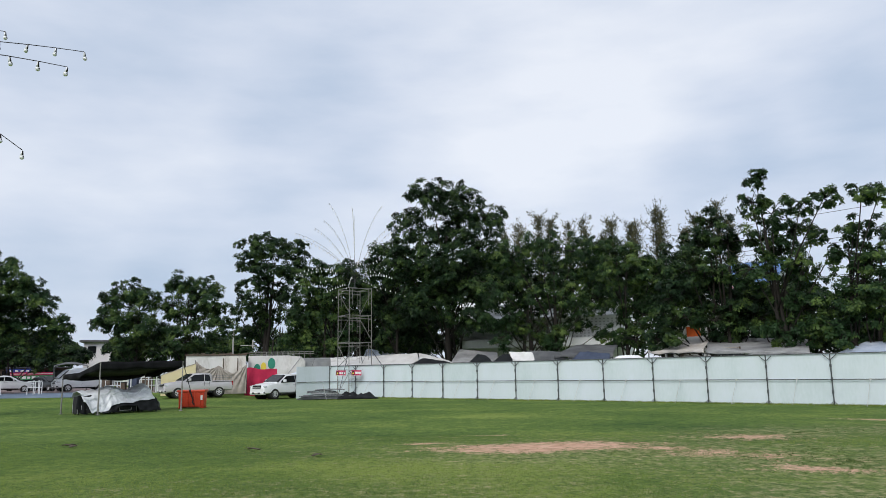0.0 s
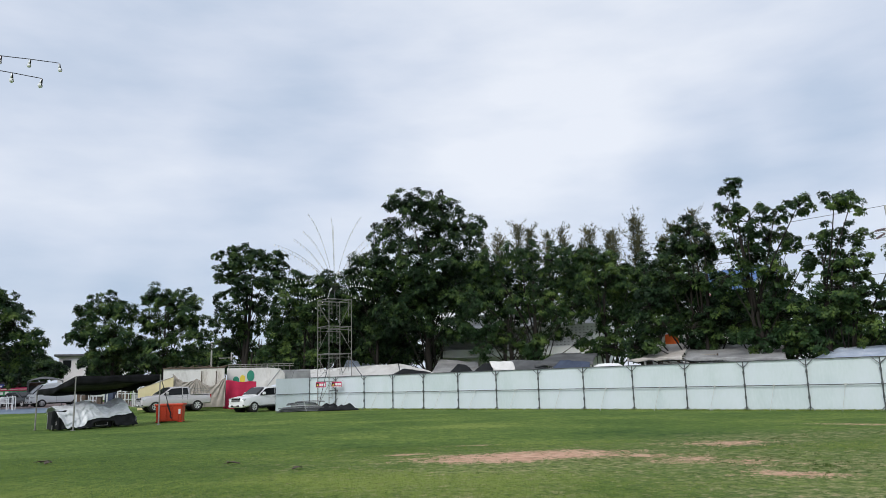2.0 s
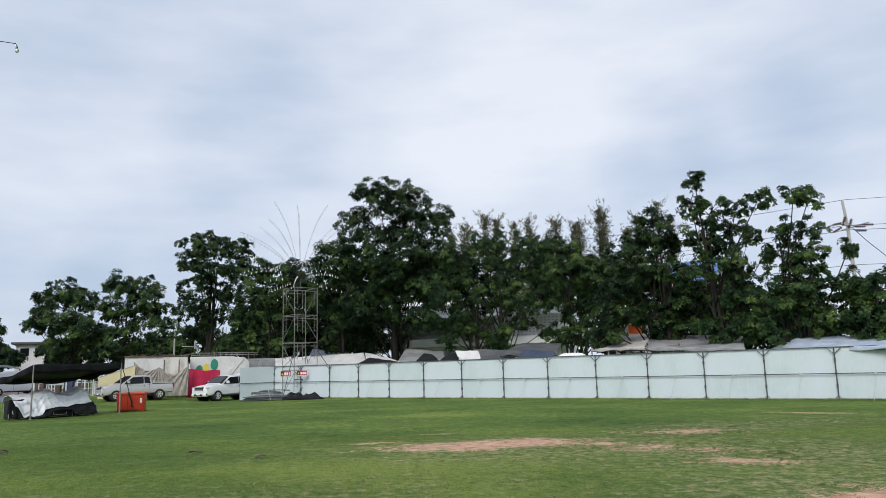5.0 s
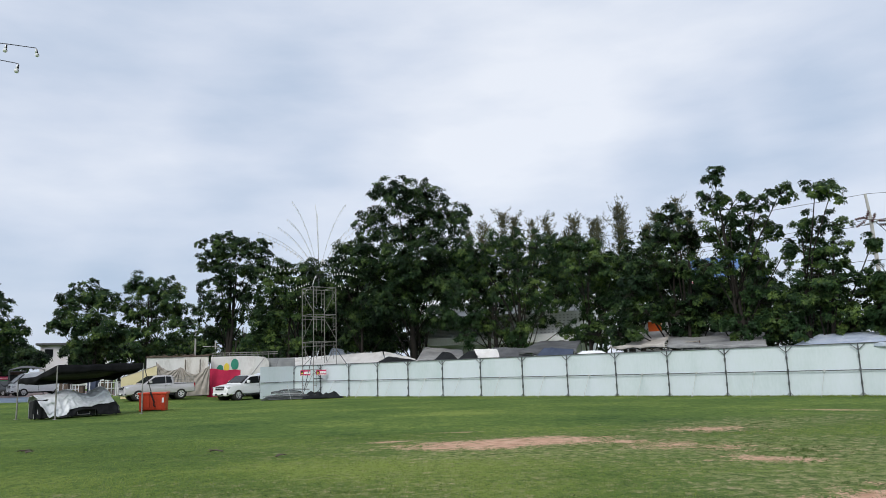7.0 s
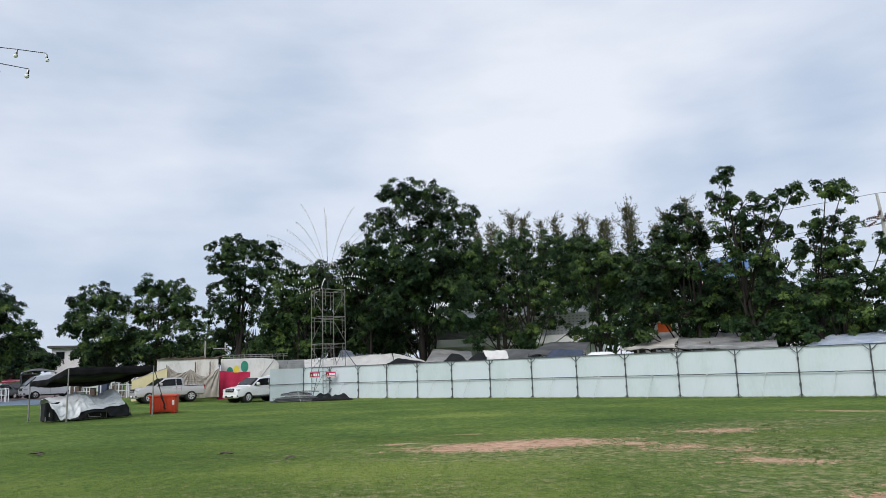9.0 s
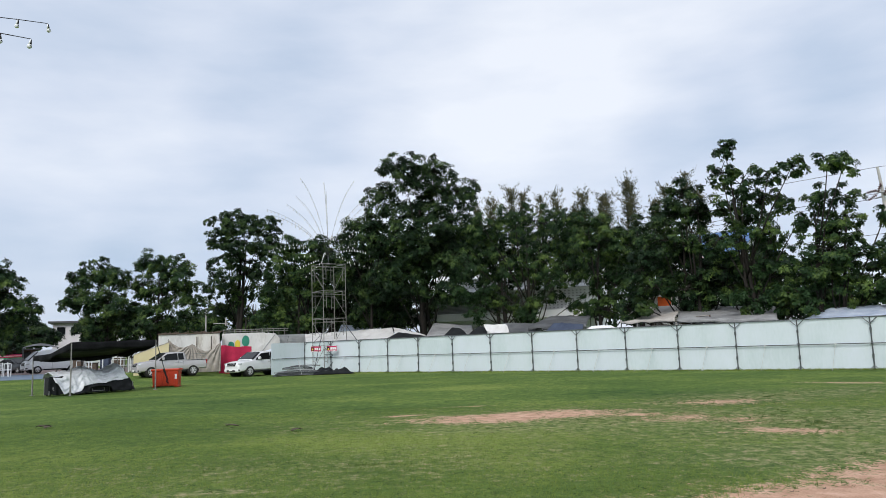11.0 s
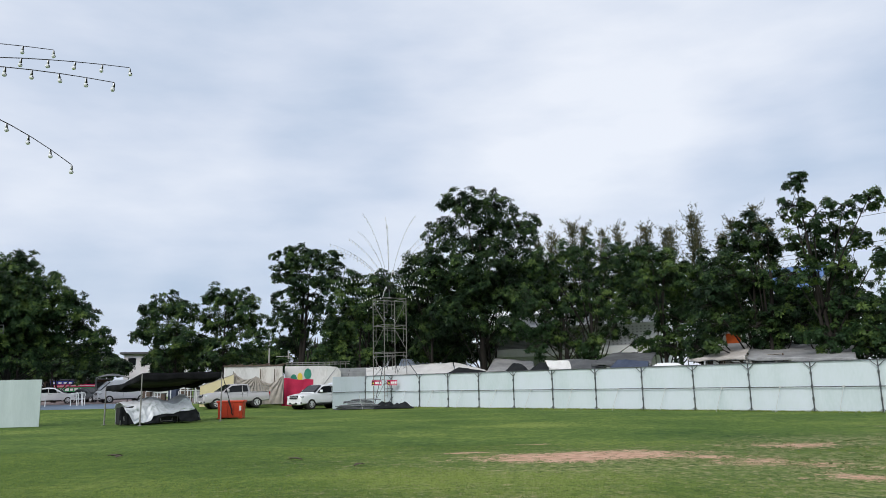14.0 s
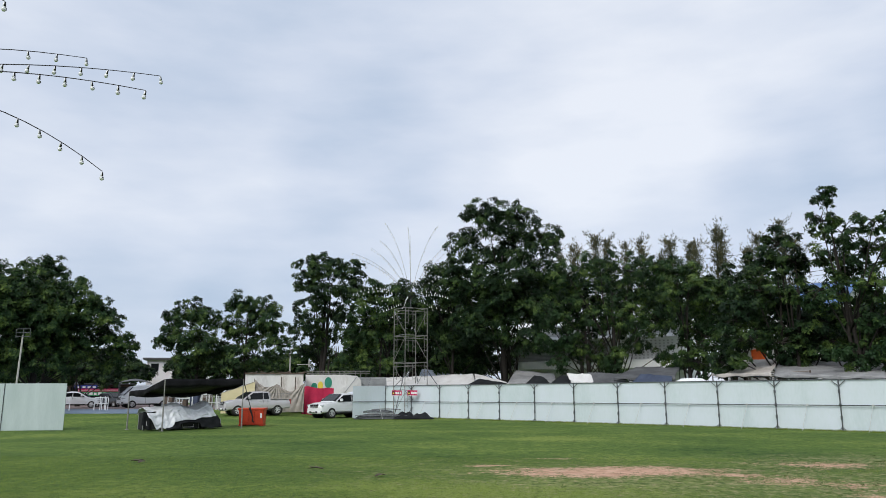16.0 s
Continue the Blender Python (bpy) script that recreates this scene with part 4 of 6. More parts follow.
# red bin with a strap
bin_ = thing("plastic_bin", (-14.75, 43.7, 0), 8.0, "red plastic storage bin with a black strap on the lawn", "bin")
bm = boxed((-0.74, -0.5, 0.04), (0.74, 0.5, 0.96), 0.06)
for v in bm.verts:
    k = 0.93 + 0.07 * v.co.z
    v.co.x, v.co.y = v.co.x * k, v.co.y * k
part("tub", bm, M_RED, bin_)
part("rim", boxed((-0.79, -0.55, 0.90), (0.79, 0.55, 1.03), 0.04), M_RED, bin_)
for x in (-0.5, -0.17, 0.17, 0.5):
    part("rib", boxed((x - 0.03, -0.535, 0.06), (x + 0.03, -0.48, 0.90), 0.012), M_RED, bin_)
for x in (-0.6, 0.6):
    part("foot", boxed((x - 0.12, -0.45, 0.0), (x + 0.12, 0.45, 0.06), 0.01), M_RED, bin_)
part("strap", tube(bmesh.new(), ((-0.1, -0.59, 1.05), (0.02, -0.6, 0.75), (0.12, -0.58, 0.5), (0.1, -0.575, 0.3), (0.2, -0.58, 0.22)), 0.04, 5), M_BLACK, bin_)
part("sticker", boxed((0.5, -0.53, 0.45), (0.64, -0.515, 0.72), 0.0), M_LETTER, bin_)

# ---- pile of poles and sheets at the tower foot ----
pile = thing("scaffold_pile", (-8.15, 55.2, 0), 8.0, "stack of grey boards and tubes beside the tower", "pile")
rp = random.Random(31)
for i in range(8):
    z = 0.06 + 0.095 * i
    left, right = -2.6 + 0.10 * i + rp.uniform(-0.15, 0.5), 1.25 - 0.08 * i + rp.uniform(-0.9, 0.2)
    droop = rp.uniform(0.02, 0.10)
    part("board", sheet(10, 2, lambda u, v: (left + (right - left) * u, -0.6 + 1.2 * v + 0.05 * math.sin(i), max(0.03, z - droop * (2 * u - 1) ** 2)), 0.05), rp.choice((M_GALV, M_PILE, M_PILE, M_GREY)), pile)
for i in range(9):
    y = -0.65 + rp.uniform(-0.25, 0.05)
    part("tube", tubes((((-2.6 + rp.uniform(0, 0.6), y, 0.04 + 0.07 * (i % 4)), (1.9 + rp.uniform(-0.4, 0.5), y + rp.uniform(-0.06, 0.06), 0.04 + 0.07 * (i % 4))),), 0.03, 6), M_GALV, pile)
part("tube", tubes((((-0.6, -0.9, 0.0), (-0.9, -0.4, 1.1)),), 0.022, 6), M_ROD, pile)
cloth = thing("tarpaulin", (-6.4, 54.6, 0), 5.0, "crumpled dark grey tarpaulin on the grass", "tarpaulin")
part("cloth", sheet(40, 16, lambda u, v: (-1.5 + 3.0 * u, -0.6 + 1.2 * v, 0.02 + 0.55 * math.sin(math.pi * u) ** 0.5 * math.sin(math.pi * v) ** 0.6 * (0.62 + 0.75 * noise.noise((u * 7, v * 4, 7)))), 0.012), M_DARKTARP, cloth)

# two red notices on the tower's near side
for x0 in ((-7.90, 56.43), (-6.73, 56.59)):
    sign = thing("notice_board", (x0[0], x0[1] - 0.02, 1.65), -4.0, "small red notice with white and yellow marks tied to the scaffold", "sign", "tower notices")
    part("panel", boxed((-0.38, 0, 0), (0.38, 0.02, 0.40), 0.004), M_REDSIGN, sign)
    part("border", boxed((-0.36, -0.006, 0.02), (0.36, 0.0, 0.05), 0), M_LETTER, sign)
    part("symbol", boxed((-0.34, -0.008, 0.07), (-0.16, -0.001, 0.34), 0), M_BLACK, sign)
    part("symbol", plate(((-0.32, -0.011, 0.12), (-0.18, -0.011, 0.12), (-0.25, -0.011, 0.28)), 0.004), M_YELP, sign)
    for k, (x, w) in enumerate(((-0.10, 0.14), (0.06, 0.12), (0.20, 0.14))):
        part("lettering_bar", boxed((x, -0.008, 0.12), (x + w, -0.002, 0.29), 0), M_LETTER, sign)
    for x in (-0.36, 0.36):
        part("tie", tubes((((x, 0.01, 0.36), (x, 0.6, 0.5)),), 0.008, 4), M_WIRE, sign)

# ---- show trucks, curtains and panels ----
C0, C1 = Vector((-20.75, 59.49, 0.75)), Vector((-16.30, 60.86, 0.65))
ct = math.degrees(math.atan2(C1.y - C0.y, C1.x - C0.x))
cw = (C1 - C0).to_2d().length
cont = thing("cargo_box", (C0.x, C0.y, ground_z(C0.x, C0.y)), ct, "rusty cream steel cargo box with vertical ribs", "container")
part("shell", boxed((0, 0.05, 0.0), (cw, 2.4, 3.1), 0.02), M_BOX, cont)
part("door_leaf", boxed((cw * 0.6, -0.005, 0.1), (cw - 0.02, 0.045, 3.0), 0.005), M_CONT, cont)
for i in range(int(cw * 0.62 / 0.42), int(cw / 0.42)):
    part("rib", boxed((0.3 + i * 0.42, 0.0, 0.12), (0.42 + i * 0.42, 0.06, 2.95), 0.012), M_CONT, cont)
part("roof_edge", boxed((-0.06, -0.06, 3.02), (cw + 0.06, 0.1, 3.12), 0.02), M_RUST, cont)
for i in range(16):
    x = rp.uniform(0, cw)
    part("roof_junk", tubes((((x, rp.uniform(0.1, 1), 3.1), (x + rp.uniform(-0.9, 0.9), rp.uniform(0.1, 1), 3.14 + rp.uniform(0.02, 0.14))),), 0.03, 5), M_RUST, cont)
part("door_bar", tubes((((cw * 0.62, -0.03, 0.2), (cw * 0.62, -0.03, 2.8)),), 0.035, 6), M_RUST, cont)
part("door_bar", tubes((((cw * 0.86, -0.03, 0.2), (cw * 0.86, -0.03, 2.8)),), 0.035, 6), M_RUST, cont)

S0, S1 = Vector((-16.64, 62.84, 0.60)), Vector((-12.36, 63.81, 0.51))
st_ = math.degrees(math.atan2(S1.y - S0.y, S1.x - S0.x))
sw = (S1 - S0).to_2d().length
stage = thing("show_truck_body", (S0.x, S0.y, 0), st_, "white show truck body painted with green and yellow balls", "truck body")
part("shell", boxed((0, 0, 0.5), (sw * 0.80, 2.4, 3.42), 0.03), M_BOX, stage)
bm = bmesh.new()
prof = [(sw * 0.80, 3.38), (sw * 1.0, 3.30), (sw * 1.08, 2.9), (sw * 1.08, 2.2), (sw * 0.70, 1.75), (sw * 0.70, 2.2), (sw * 0.80, 2.6)]
va = [bm.verts.new((x, -0.35, z)) for x, z in prof]
vb = [bm.verts.new((x, 1.9, z)) for x, z in prof]
bm.faces.new(va)
bm.faces.new(vb)
for i in range(len(prof)):
    bm.faces.new((va[i], va[(i + 1) % len(prof)], vb[(i + 1) % len(prof)], vb[i]))
part("folded_flap", bm, M_BOX, stage)
part("seam", tubes((((sw * 1.0, -0.37, 3.28), (sw * 0.74, -0.37, 1.8)),), 0.025, 5), M_GREY, stage)
for cx, cz, rx, rz, m in ((0.17, 2.38, 0.26, 0.36, M_GREENP), (0.29, 2.5, 0.22, 0.36, M_YELP), (0.44, 2.75, 0.31, 0.47, M_GREENP)):
    bm = bmesh.new()
    bmesh.ops.create_cone(bm, cap_ends=True, segments=24, radius1=1, radius2=1, depth=0.02, matrix=Matrix.Translation((cx * sw, -0.012, cz)) @ Matrix.Diagonal((rx, 1, rz, 1)) @ Matrix.Rotation(math.pi / 2, 4, "X"))
    part("painted_ball", bm, m, stage)
bm = bmesh.new()
for z in (3.55, 3.72):
    tube(bm, ((0.1, 0.1, z), (sw * 1.25, 0.1, z)), 0.03, 5)
for i in range(12):
    x = 0.1 + i * sw * 1.15 / 11
    tube(bm, ((x, 0.1, 3.4 if x < sw * 0.8 else 3.15), (x, 0.1, 3.72)), 0.022, 5)
part("roof_railing", bm, M_SCAF, stage)
for i in range(3):
    part("wheel", tubes((((0.8 + i * 1.4, 0.0, 0.45), (0.8 + i * 1.4, 0.3, 0.45)),), 0.45, 18), M_TYRE, stage)
part("annex", boxed((sw * 1.02, 0.4, 0.0), (sw * 1.62, 2.2, 3.2), 0.02), M_GREY, stage)
for i in range(8):
    part("annex_rib", boxed((sw * 1.02, 0.36, 2.0 + i * 0.15), (sw * 1.62, 0.41, 2.04 + i * 0.15), 0.005), M_GREY, stage)


def hung_cloth(name, label, a, b, z_of, low_of, mat, folds, post=True, swags=False):
    """A cloth hung from a rope between two points; z_of(u), low_of(u): its upper and lower edges."""
    a, b = Vector(a), Vector(b)
    gz = ground_z((a.x + b.x) / 2, (a.y + b.y) / 2)
    ob = thing(name, (a.x, a.y, gz), math.degrees(math.atan2(b.y - a.y, b.x - a.x)), label, "cloth")
    w = (b - a).to_2d().length

    def at(u, v):
        f = 0.07 * math.sin(u * folds + 2.0 * math.sin(u * 5)) * (0.2 + 0.8 * v) + 0.05 * noise.noise((u * 6, v * 2, 1))
        if swags:
            f, total, zz = 0.0, 0.0, z_of(u) + (low_of(u) - z_of(u)) * v
            for up, zp in ((0.0, 2.7), (0.45, 2.34), (1.0, 2.44)):
                dx, dz = (u - up) * w, zp - zz
                near = 1 / (dx * dx + dz * dz + 0.05) ** 1.5
                f += near * math.sin(26 * math.atan2(dz, dx) + 3 * up) * min(1.0, math.hypot(dx, dz) * 1.4)
                total += near
            f = 0.06 * f / total + 0.03 * noise.noise((u * 9, v * 5, 4))
        return (u * w + 0.03 * math.sin(folds * u * 0.7 + 3 * v), f, z_of(u) + (low_of(u) - z_of(u)) * v)
    part("cloth", sheet(130, 60, at, 0.012), mat, ob)
    if post:
        for u in (0.0, 0.5, 1.0):
            part("post", tubes((((u * w, 0.12, 0), (u * w, 0.12, max(z_of(u), 0.4) + 0.05)),), 0.03, 6), M_GALV, ob)
    return ob


def swag(u):
    """Upper edge of the curtain: three peaks with two sagging swags."""
    if u < 0.45:
        return 2.62 - 0.36 * u / 0.45 - 0.42 * math.sin(math.pi * u / 0.45)
    q = (u - 0.45) / 0.55
    return 2.26 + 0.10 * q - 0.62 * math.sin(math.pi * q * 0.999)


hung_cloth("curtain", "beige cloth curtain hung in swags behind the pickup", (-19.42, 57.83, 0.77), (-15.77, 59.24, 0.68), swag, lambda u: 0.04 if u > 0.3 else 0.5, M_BEIGE, 75, swags=True)
hung_cloth("curtain", "crimson cloth stretched over the lower truck side", (-16.08, 59.88, 0.67), (-13.74, 60.77, 0.61), lambda u: 2.28 - 0.18 * u + 0.05 * math.sin(u * 9) - 0.25 * ease(0.0, 0.06, -u + 0.06), lambda u: 0.03, M_REDCLOTH, 20)
Y0, Y1 = Vector((-21.73, 57.00, 0.82)), Vector((-19.32, 57.65, 0.77))
yp = thing("cream_panel", (Y0.x, Y0.y, ground_z(Y0.x, Y0.y)), math.degrees(math.atan2(Y1.y - Y0.y, Y1.x - Y0.x)), "cream-yellow board leaning by the beige curtain", "panel")
yw = (Y1 - Y0).to_2d().length
part("board", plate(((0, 0, 0.0), (yw, 0, 0.0), (yw, 0, 2.45), (yw * 0.9, 0, 2.3), (0, 0, 1.55)), 0.03), M_YELLOW, yp)
part("edge", tubes((((0, -0.02, 1.56), (yw, -0.02, 2.42)),), 0.03, 5), M_BEIGE, yp)

# ---- far west: railings, posts, shop signs, house ----


def railing(at, turn, length, label):
    ob = thing("railing", at, turn, label, "railing", "white railings")
    for z in (0.55, 1.05):
        part("rail", tubes((((0, 0, z), (length, 0, z)),), 0.03, 5), M_WPAINT, ob)
    n = max(2, int(length / 0.5))
    for i in range(n + 1):
        part("bar", boxed((i * length / n - 0.03, -0.03, 0), (i * length / n + 0.03, 0.03, 1.0 + 0.15 * (i % 2)), 0.01), M_WPAINT, ob)
    return ob


for px_, ln in (((-37.18, 59.31, 1.01), 1.6), ((-34.21, 61.07, 0.92), 0.9), ((-34.19, 62.22, 0.89), 0.5), ((-29.85, 65.52, 0.74), 1.2), ((-26.56, 64.77, 0.71), 2.0)):
    railing((px_[0], px_[1], ground_z(px_[0], px_[1]) + 0.03), 22.0, ln, "white-painted steel railing at the pavement")
for px_, h in (((-27.66, 59.92, 0.85), 2.3), ((-26.96, 61.33, 0.80), 2.6), ((-26.02, 61.74, 0.78), 2.5), ((-24.40, 61.32, 0.76), 2.2), ((-24.56, 63.41, 0.71), 2.4)):
    po = thing("steel_post", (px_[0], px_[1], ground_z(px_[0], px_[1])), 0, "slim pale steel post on the pavement", "post", "stall posts")
    part("shaft", tubes((((0, 0, 0), (0, 0, h)),), 0.05, 7), M_WPAINT, po)
    part("base_plate", boxed((-0.15, -0.15, 0), (0.15, 0.15, 0.03), 0.005), M_GREY, po)
Q = Vector((-30.51, 67.42, 0.71))
rp = random.Random(8)
for i in range(7):
    crate = thing("stall_crate", (Q.x + i * 1.0, Q.y + 0.5 * i, 0.52), rp.uniform(-20, 20), "stacked stall goods and crates by the road", "crate", "stall goods")
    h = rp.uniform(0.7, 1.7)
    part("body", boxed((-0.42, -0.3, 0), (0.42, 0.3, h), 0.03), rp.choice((M_GREY, M_RUST, M_BEIGE, M_NAVY, M_PINKWALL)), crate)
    part("lid", boxed((-0.46, -0.34, h), (0.46, 0.34, h + 0.06), 0.02), rp.choice((M_GREY, M_WPAINT, M_BLACK)), crate)
AW = Vector((-38.11, 74.86, 2.89))
aw = thing("awning", (AW.x, AW.y, 0.5), 25.0, "grey tarpaulin awning on posts behind the minibus", "awning")
part("cloth", sheet(20, 10, lambda u, v: (-1.2 + 3.2 * u, 2.4 * v, 2.3 + 0.65 * math.sin(math.pi * min(1, 0.15 + u * 0.75)) * (0.6 + 0.4 * v)), 0.02), M_GTARP, aw)
for x in (-1.15, 1.9):
    for y in (0.05, 2.3):
        part("post", tubes((((x, y, 0), (x, y, 2.5)),), 0.04, 6), M_GALV, aw)

G0 = Vector((-54.02, 84.15, 0.67))
shop = thing("shop_building", (G0.x, G0.y, 0.5), 27.0, "low roadside shop with green, red and blue sign boards", "shop")
part("wall", boxed((3.0, 1.0, 0), (10.0, 7, 2.5), 0.03), M_RUST, shop)
part("roof", boxed((2.6, 0.2, 2.5), (10.4, 7.4, 2.62), 0.03), M_DARKROOF, shop)
part("fascia", boxed((4.2, -0.25, 1.66), (8.6, -0.1, 2.0), 0.01), M_REDSIGN, shop)
part("fascia_stripe", boxed((4.2, -0.28, 1.80), (8.6, -0.24, 1.86), 0.0), M_LETTER, shop)
part("sign", boxed((4.3, -0.55, 1.15), (8.6, -0.45, 1.64), 0.02), M_SIGNGREEN, shop, "green sign with white lettering")
for x, w, lift in ((4.9, 0.34, 0), (5.4, 0.42, 0.05), (5.95, 0.3, 0), (6.4, 0.38, 0.06), (7.0, 0.5, 0.02), (7.7, 0.4, 0.04)):
    part("lettering_bar", boxed((x, -0.58, 1.25), (x + w, -0.54, 1.52 + lift), 0.0), M_LETTER, shop)
part("sign", boxed((3.8, -0.2, 2.02), (7.0, -0.1, 2.42), 0.02), M_SIGNBLUE, shop, "blue roof sign with pale lettering")
for i in range(5):
    part("lettering_bar", boxed((4.1 + i * 0.55, -0.23, 2.10), (4.42 + i * 0.55, -0.19, 2.28), 0.0), M_LETTER, shop)
for i in range(3):
    part("door", boxed((3.3 + i * 2.2, 0.92, 0.05), (5.1 + i * 2.2, 1.0, 2.2), 0.01), M_GLASS, shop)

H0 = Vector((-54.78, 112.36, 4.21))
house = thing("house", (H0.x, H0.y, 0), 20.0, "pinkish white two-storey house with a dark flat roof", "house")
part("wall", boxed((0, 0, 0), (3.9, 7, 7.1), 0.03), M_PINKWALL, house)
part("wall", boxed((3.9, 0.8, 0), (9.5, 7, 6.3), 0.03), M_WPAINT, house)
part("roof", boxed((-0.6, -0.7, 7.1), (4.6, 7.3, 7.4), 0.03), M_DARKROOF, house)
for x, z, w in ((0.5, 5.3, 1.3), (2.4, 5.3, 1.1), (2.4, 2.2, 1.1), (5.0, 4.4, 1.2), (7.0, 4.4, 1.2)):
    y = -0.02 if x < 3.5 else 0.78
    wi = part("window", boxed((x, y - 0.03, z), (x + w, y + 0.04, z + 1.3), 0.01), M_WPAINT, house)
    part("pane", boxed((x + 0.08, y - 0.05, z + 0.08), (x + w - 0.08, y - 0.03, z + 1.22), 0.0), M_GLASS, wi)

# flood-light pole, street lamp, utility pole
F0 = Vector((-33.71, 49.90, 1.79))
fl = thing("floodlight_pole", (F0.x, F0.y, 0.35), 0, "white pole with an empty floodlight frame on top", "pole")
part("shaft", tube(bmesh.new(), ((-0.12, 0, 0), (-0.02, 0, 3.0), (0.05, 0, 5.6)), 0.075, 9, 0.055), M_CONCRETE, fl)
bm = bmesh.new()
for z in (5.5, 5.78, 6.05):
    tube(bm, ((-0.42, -0.05, z), (0.62, -0.05, z)), 0.022, 5)
for x in (-0.42, 0.1, 0.62):
    tube(bm, ((x, -0.05, 5.45), (x, -0.05, 6.05)), 0.022, 5)
part("lamp_frame", bm, M_GALV, fl)
L0 = Vector((-26.11, 91.34, 2.11))
lp = thing("street_lamp", (L0.x, L0.y, 0), 0, "pale slim street lamp post with a short arm", "street lamp")
part("shaft", tube(bmesh.new(), ((0, 0, 0), (0, 0, 4.0), (0, 0, 7.4)), 0.13, 8, 0.09), M_CONCRETE, lp)
part("arm", tube(bmesh.new(), ((0, 0, 7.2), (0.5, 0, 7.5), (1.2, 0, 7.55)), 0.05, 6), M_CONCRETE, lp)
part("lamp_head", boxed((0.9, -0.12, 7.5), (1.6, 0.12, 7.62), 0.03), M_GREY, lp)
L1 = Vector((-25.10, 96.80, 2.08))
lp = thing("street_lamp", (L1.x, L1.y, 0), 0, "pale slim post far behind the trucks", "street lamp")
part("shaft", tube(bmesh.new(), ((0, 0, 0), (0, 0, 6.3)), 0.12, 8, 0.09), M_CONCRETE, lp)
part("crossarm", tubes((((-1.6, 0, 5.6), (0.3, 0, 5.6)),), 0.05, 5), M_CONCRETE, lp)

P0 = Vector((38.58, 58.39, 5.67))
pole = thing("utility_pole", (P0.x, P0.y, 0), -33.0, "grey concrete utility pole with brown insulators and wires", "utility pole")
part("shaft", tube(bmesh.new(), ((0.32, 0, 0), (0.12, 0, 8.8), (0.02, 0, 13.0), (-0.16, 0, 15.2)), 0.19, 8, 0.10), M_CONCRETE, pole)
part("crossarm", tubes((((-0.9, -0.16, 13.2), (1.1, -0.16, 12.75)),), 0.06, 6), M_GREY, pole)
part("crossarm", tubes((((-0.5, 0.16, 12.6), (1.6, 0.16, 13.1)),), 0.06, 6), M_GREY, pole)
for x, y, z, turn in ((-0.75, -0.16, 13.15, 80), (-0.75, -0.16, 12.65, 60), (-0.2, -0.16, 13.35, 20), (0.25, -0.16, 13.1, 20), (0.95, -0.16, 12.75, 95), (1.0, 0.16, 12.45, 95), (1.55, 0.16, 12.9, 95)):
    bm = bmesh.new()
    for k in range(5):
        bmesh.ops.create_cone(bm, cap_ends=True, segments=9, radius1=0.15, radius2=0.08, depth=0.09, matrix=Matrix.Translation((x, y, z)) @ Matrix.Rotation(radians(turn), 4, "Y") @ Matrix.Translation((0, 0, (k - 2) * 0.15)))
    tube(bm, (Matrix.Translation((x, y, z)) @ Matrix.Rotation(radians(turn), 4, "Y") @ Vector((0, 0, -0.42)), Matrix.Translation((x, y, z)) @ Matrix.Rotation(radians(turn), 4, "Y") @ Vector((0, 0, 0.42))), 0.03, 5)
    part("insulator", bm, M_INSUL, pole, "dark maroon glazed insulator string")
part("wire", tube(bmesh.new(), ((0.4, 0, 12.7), (1.3, 0.4, 11.6), (2.6, 0.8, 10.2), (4.5, 1.2, 9.0)), 0.03, 4), M_WIRE, pole)
for z, dz in ((15.2, 14.6), (13.0, 12.2), (12.6, 11.8), (9.6, 9.2)):
    for s in (-1, 1):
        pts = [(s * 45 * i / 12, 2.0 * i / 12, z + (dz - z) * math.sin(math.pi * i / 12) * 1.2) for i in range(13)]
        part("wire", tube(bmesh.new(), pts, 0.018, 4), M_WIRE, pole)

# ---- market stalls behind the fence ----


def stall(a, b, depth, z0, z1, mat, label, seed, name="market_stall", sag=0.12, skew=0.0):
    """A tarpaulin roof on posts between a and b: front edge at height z0, ridge at z1 behind."""
    a, b = Vector(a), Vector(b)
    w = (b - a).to_2d().length
    ob = thing(name, (a.x, a.y, 0), math.degrees(math.atan2(b.y - a.y, b.x - a.x)), label, "market stall", "stalls behind the fence")

    def at(u, v):
        ridge = ease(0.0, 0.6, v) if v < 0.6 else 1.0 - 0.5 * ease(0.6, 1.0, v)
        z = z0 + (z1 + skew * (u - 0.5) - z0) * ridge - sag * math.sin(math.pi * ((u * max(1, round(w / 3))) % 1.0)) * (1 - 0.6 * ridge)
        return (u * w, v * depth, z + 0.10 * noise.noise((u * w * 0.9, v * 3, seed)) + 0.05 * noise.noise((u * w * 2.7, v * 7, seed)))
    part("roof_cloth", sheet(max(10, int(w * 4)), 12, at, 0.015), mat, ob)
    n = max(1, round(w / 3))
    for i in range(n + 1):
        for v in (0.03, 0.95):
            p = at(min(0.995, max(0.005, i / n)), v)
            part("post", tubes((((p[0], p[1], 0), p),), 0.035, 6), M_GALV, ob)
    return ob


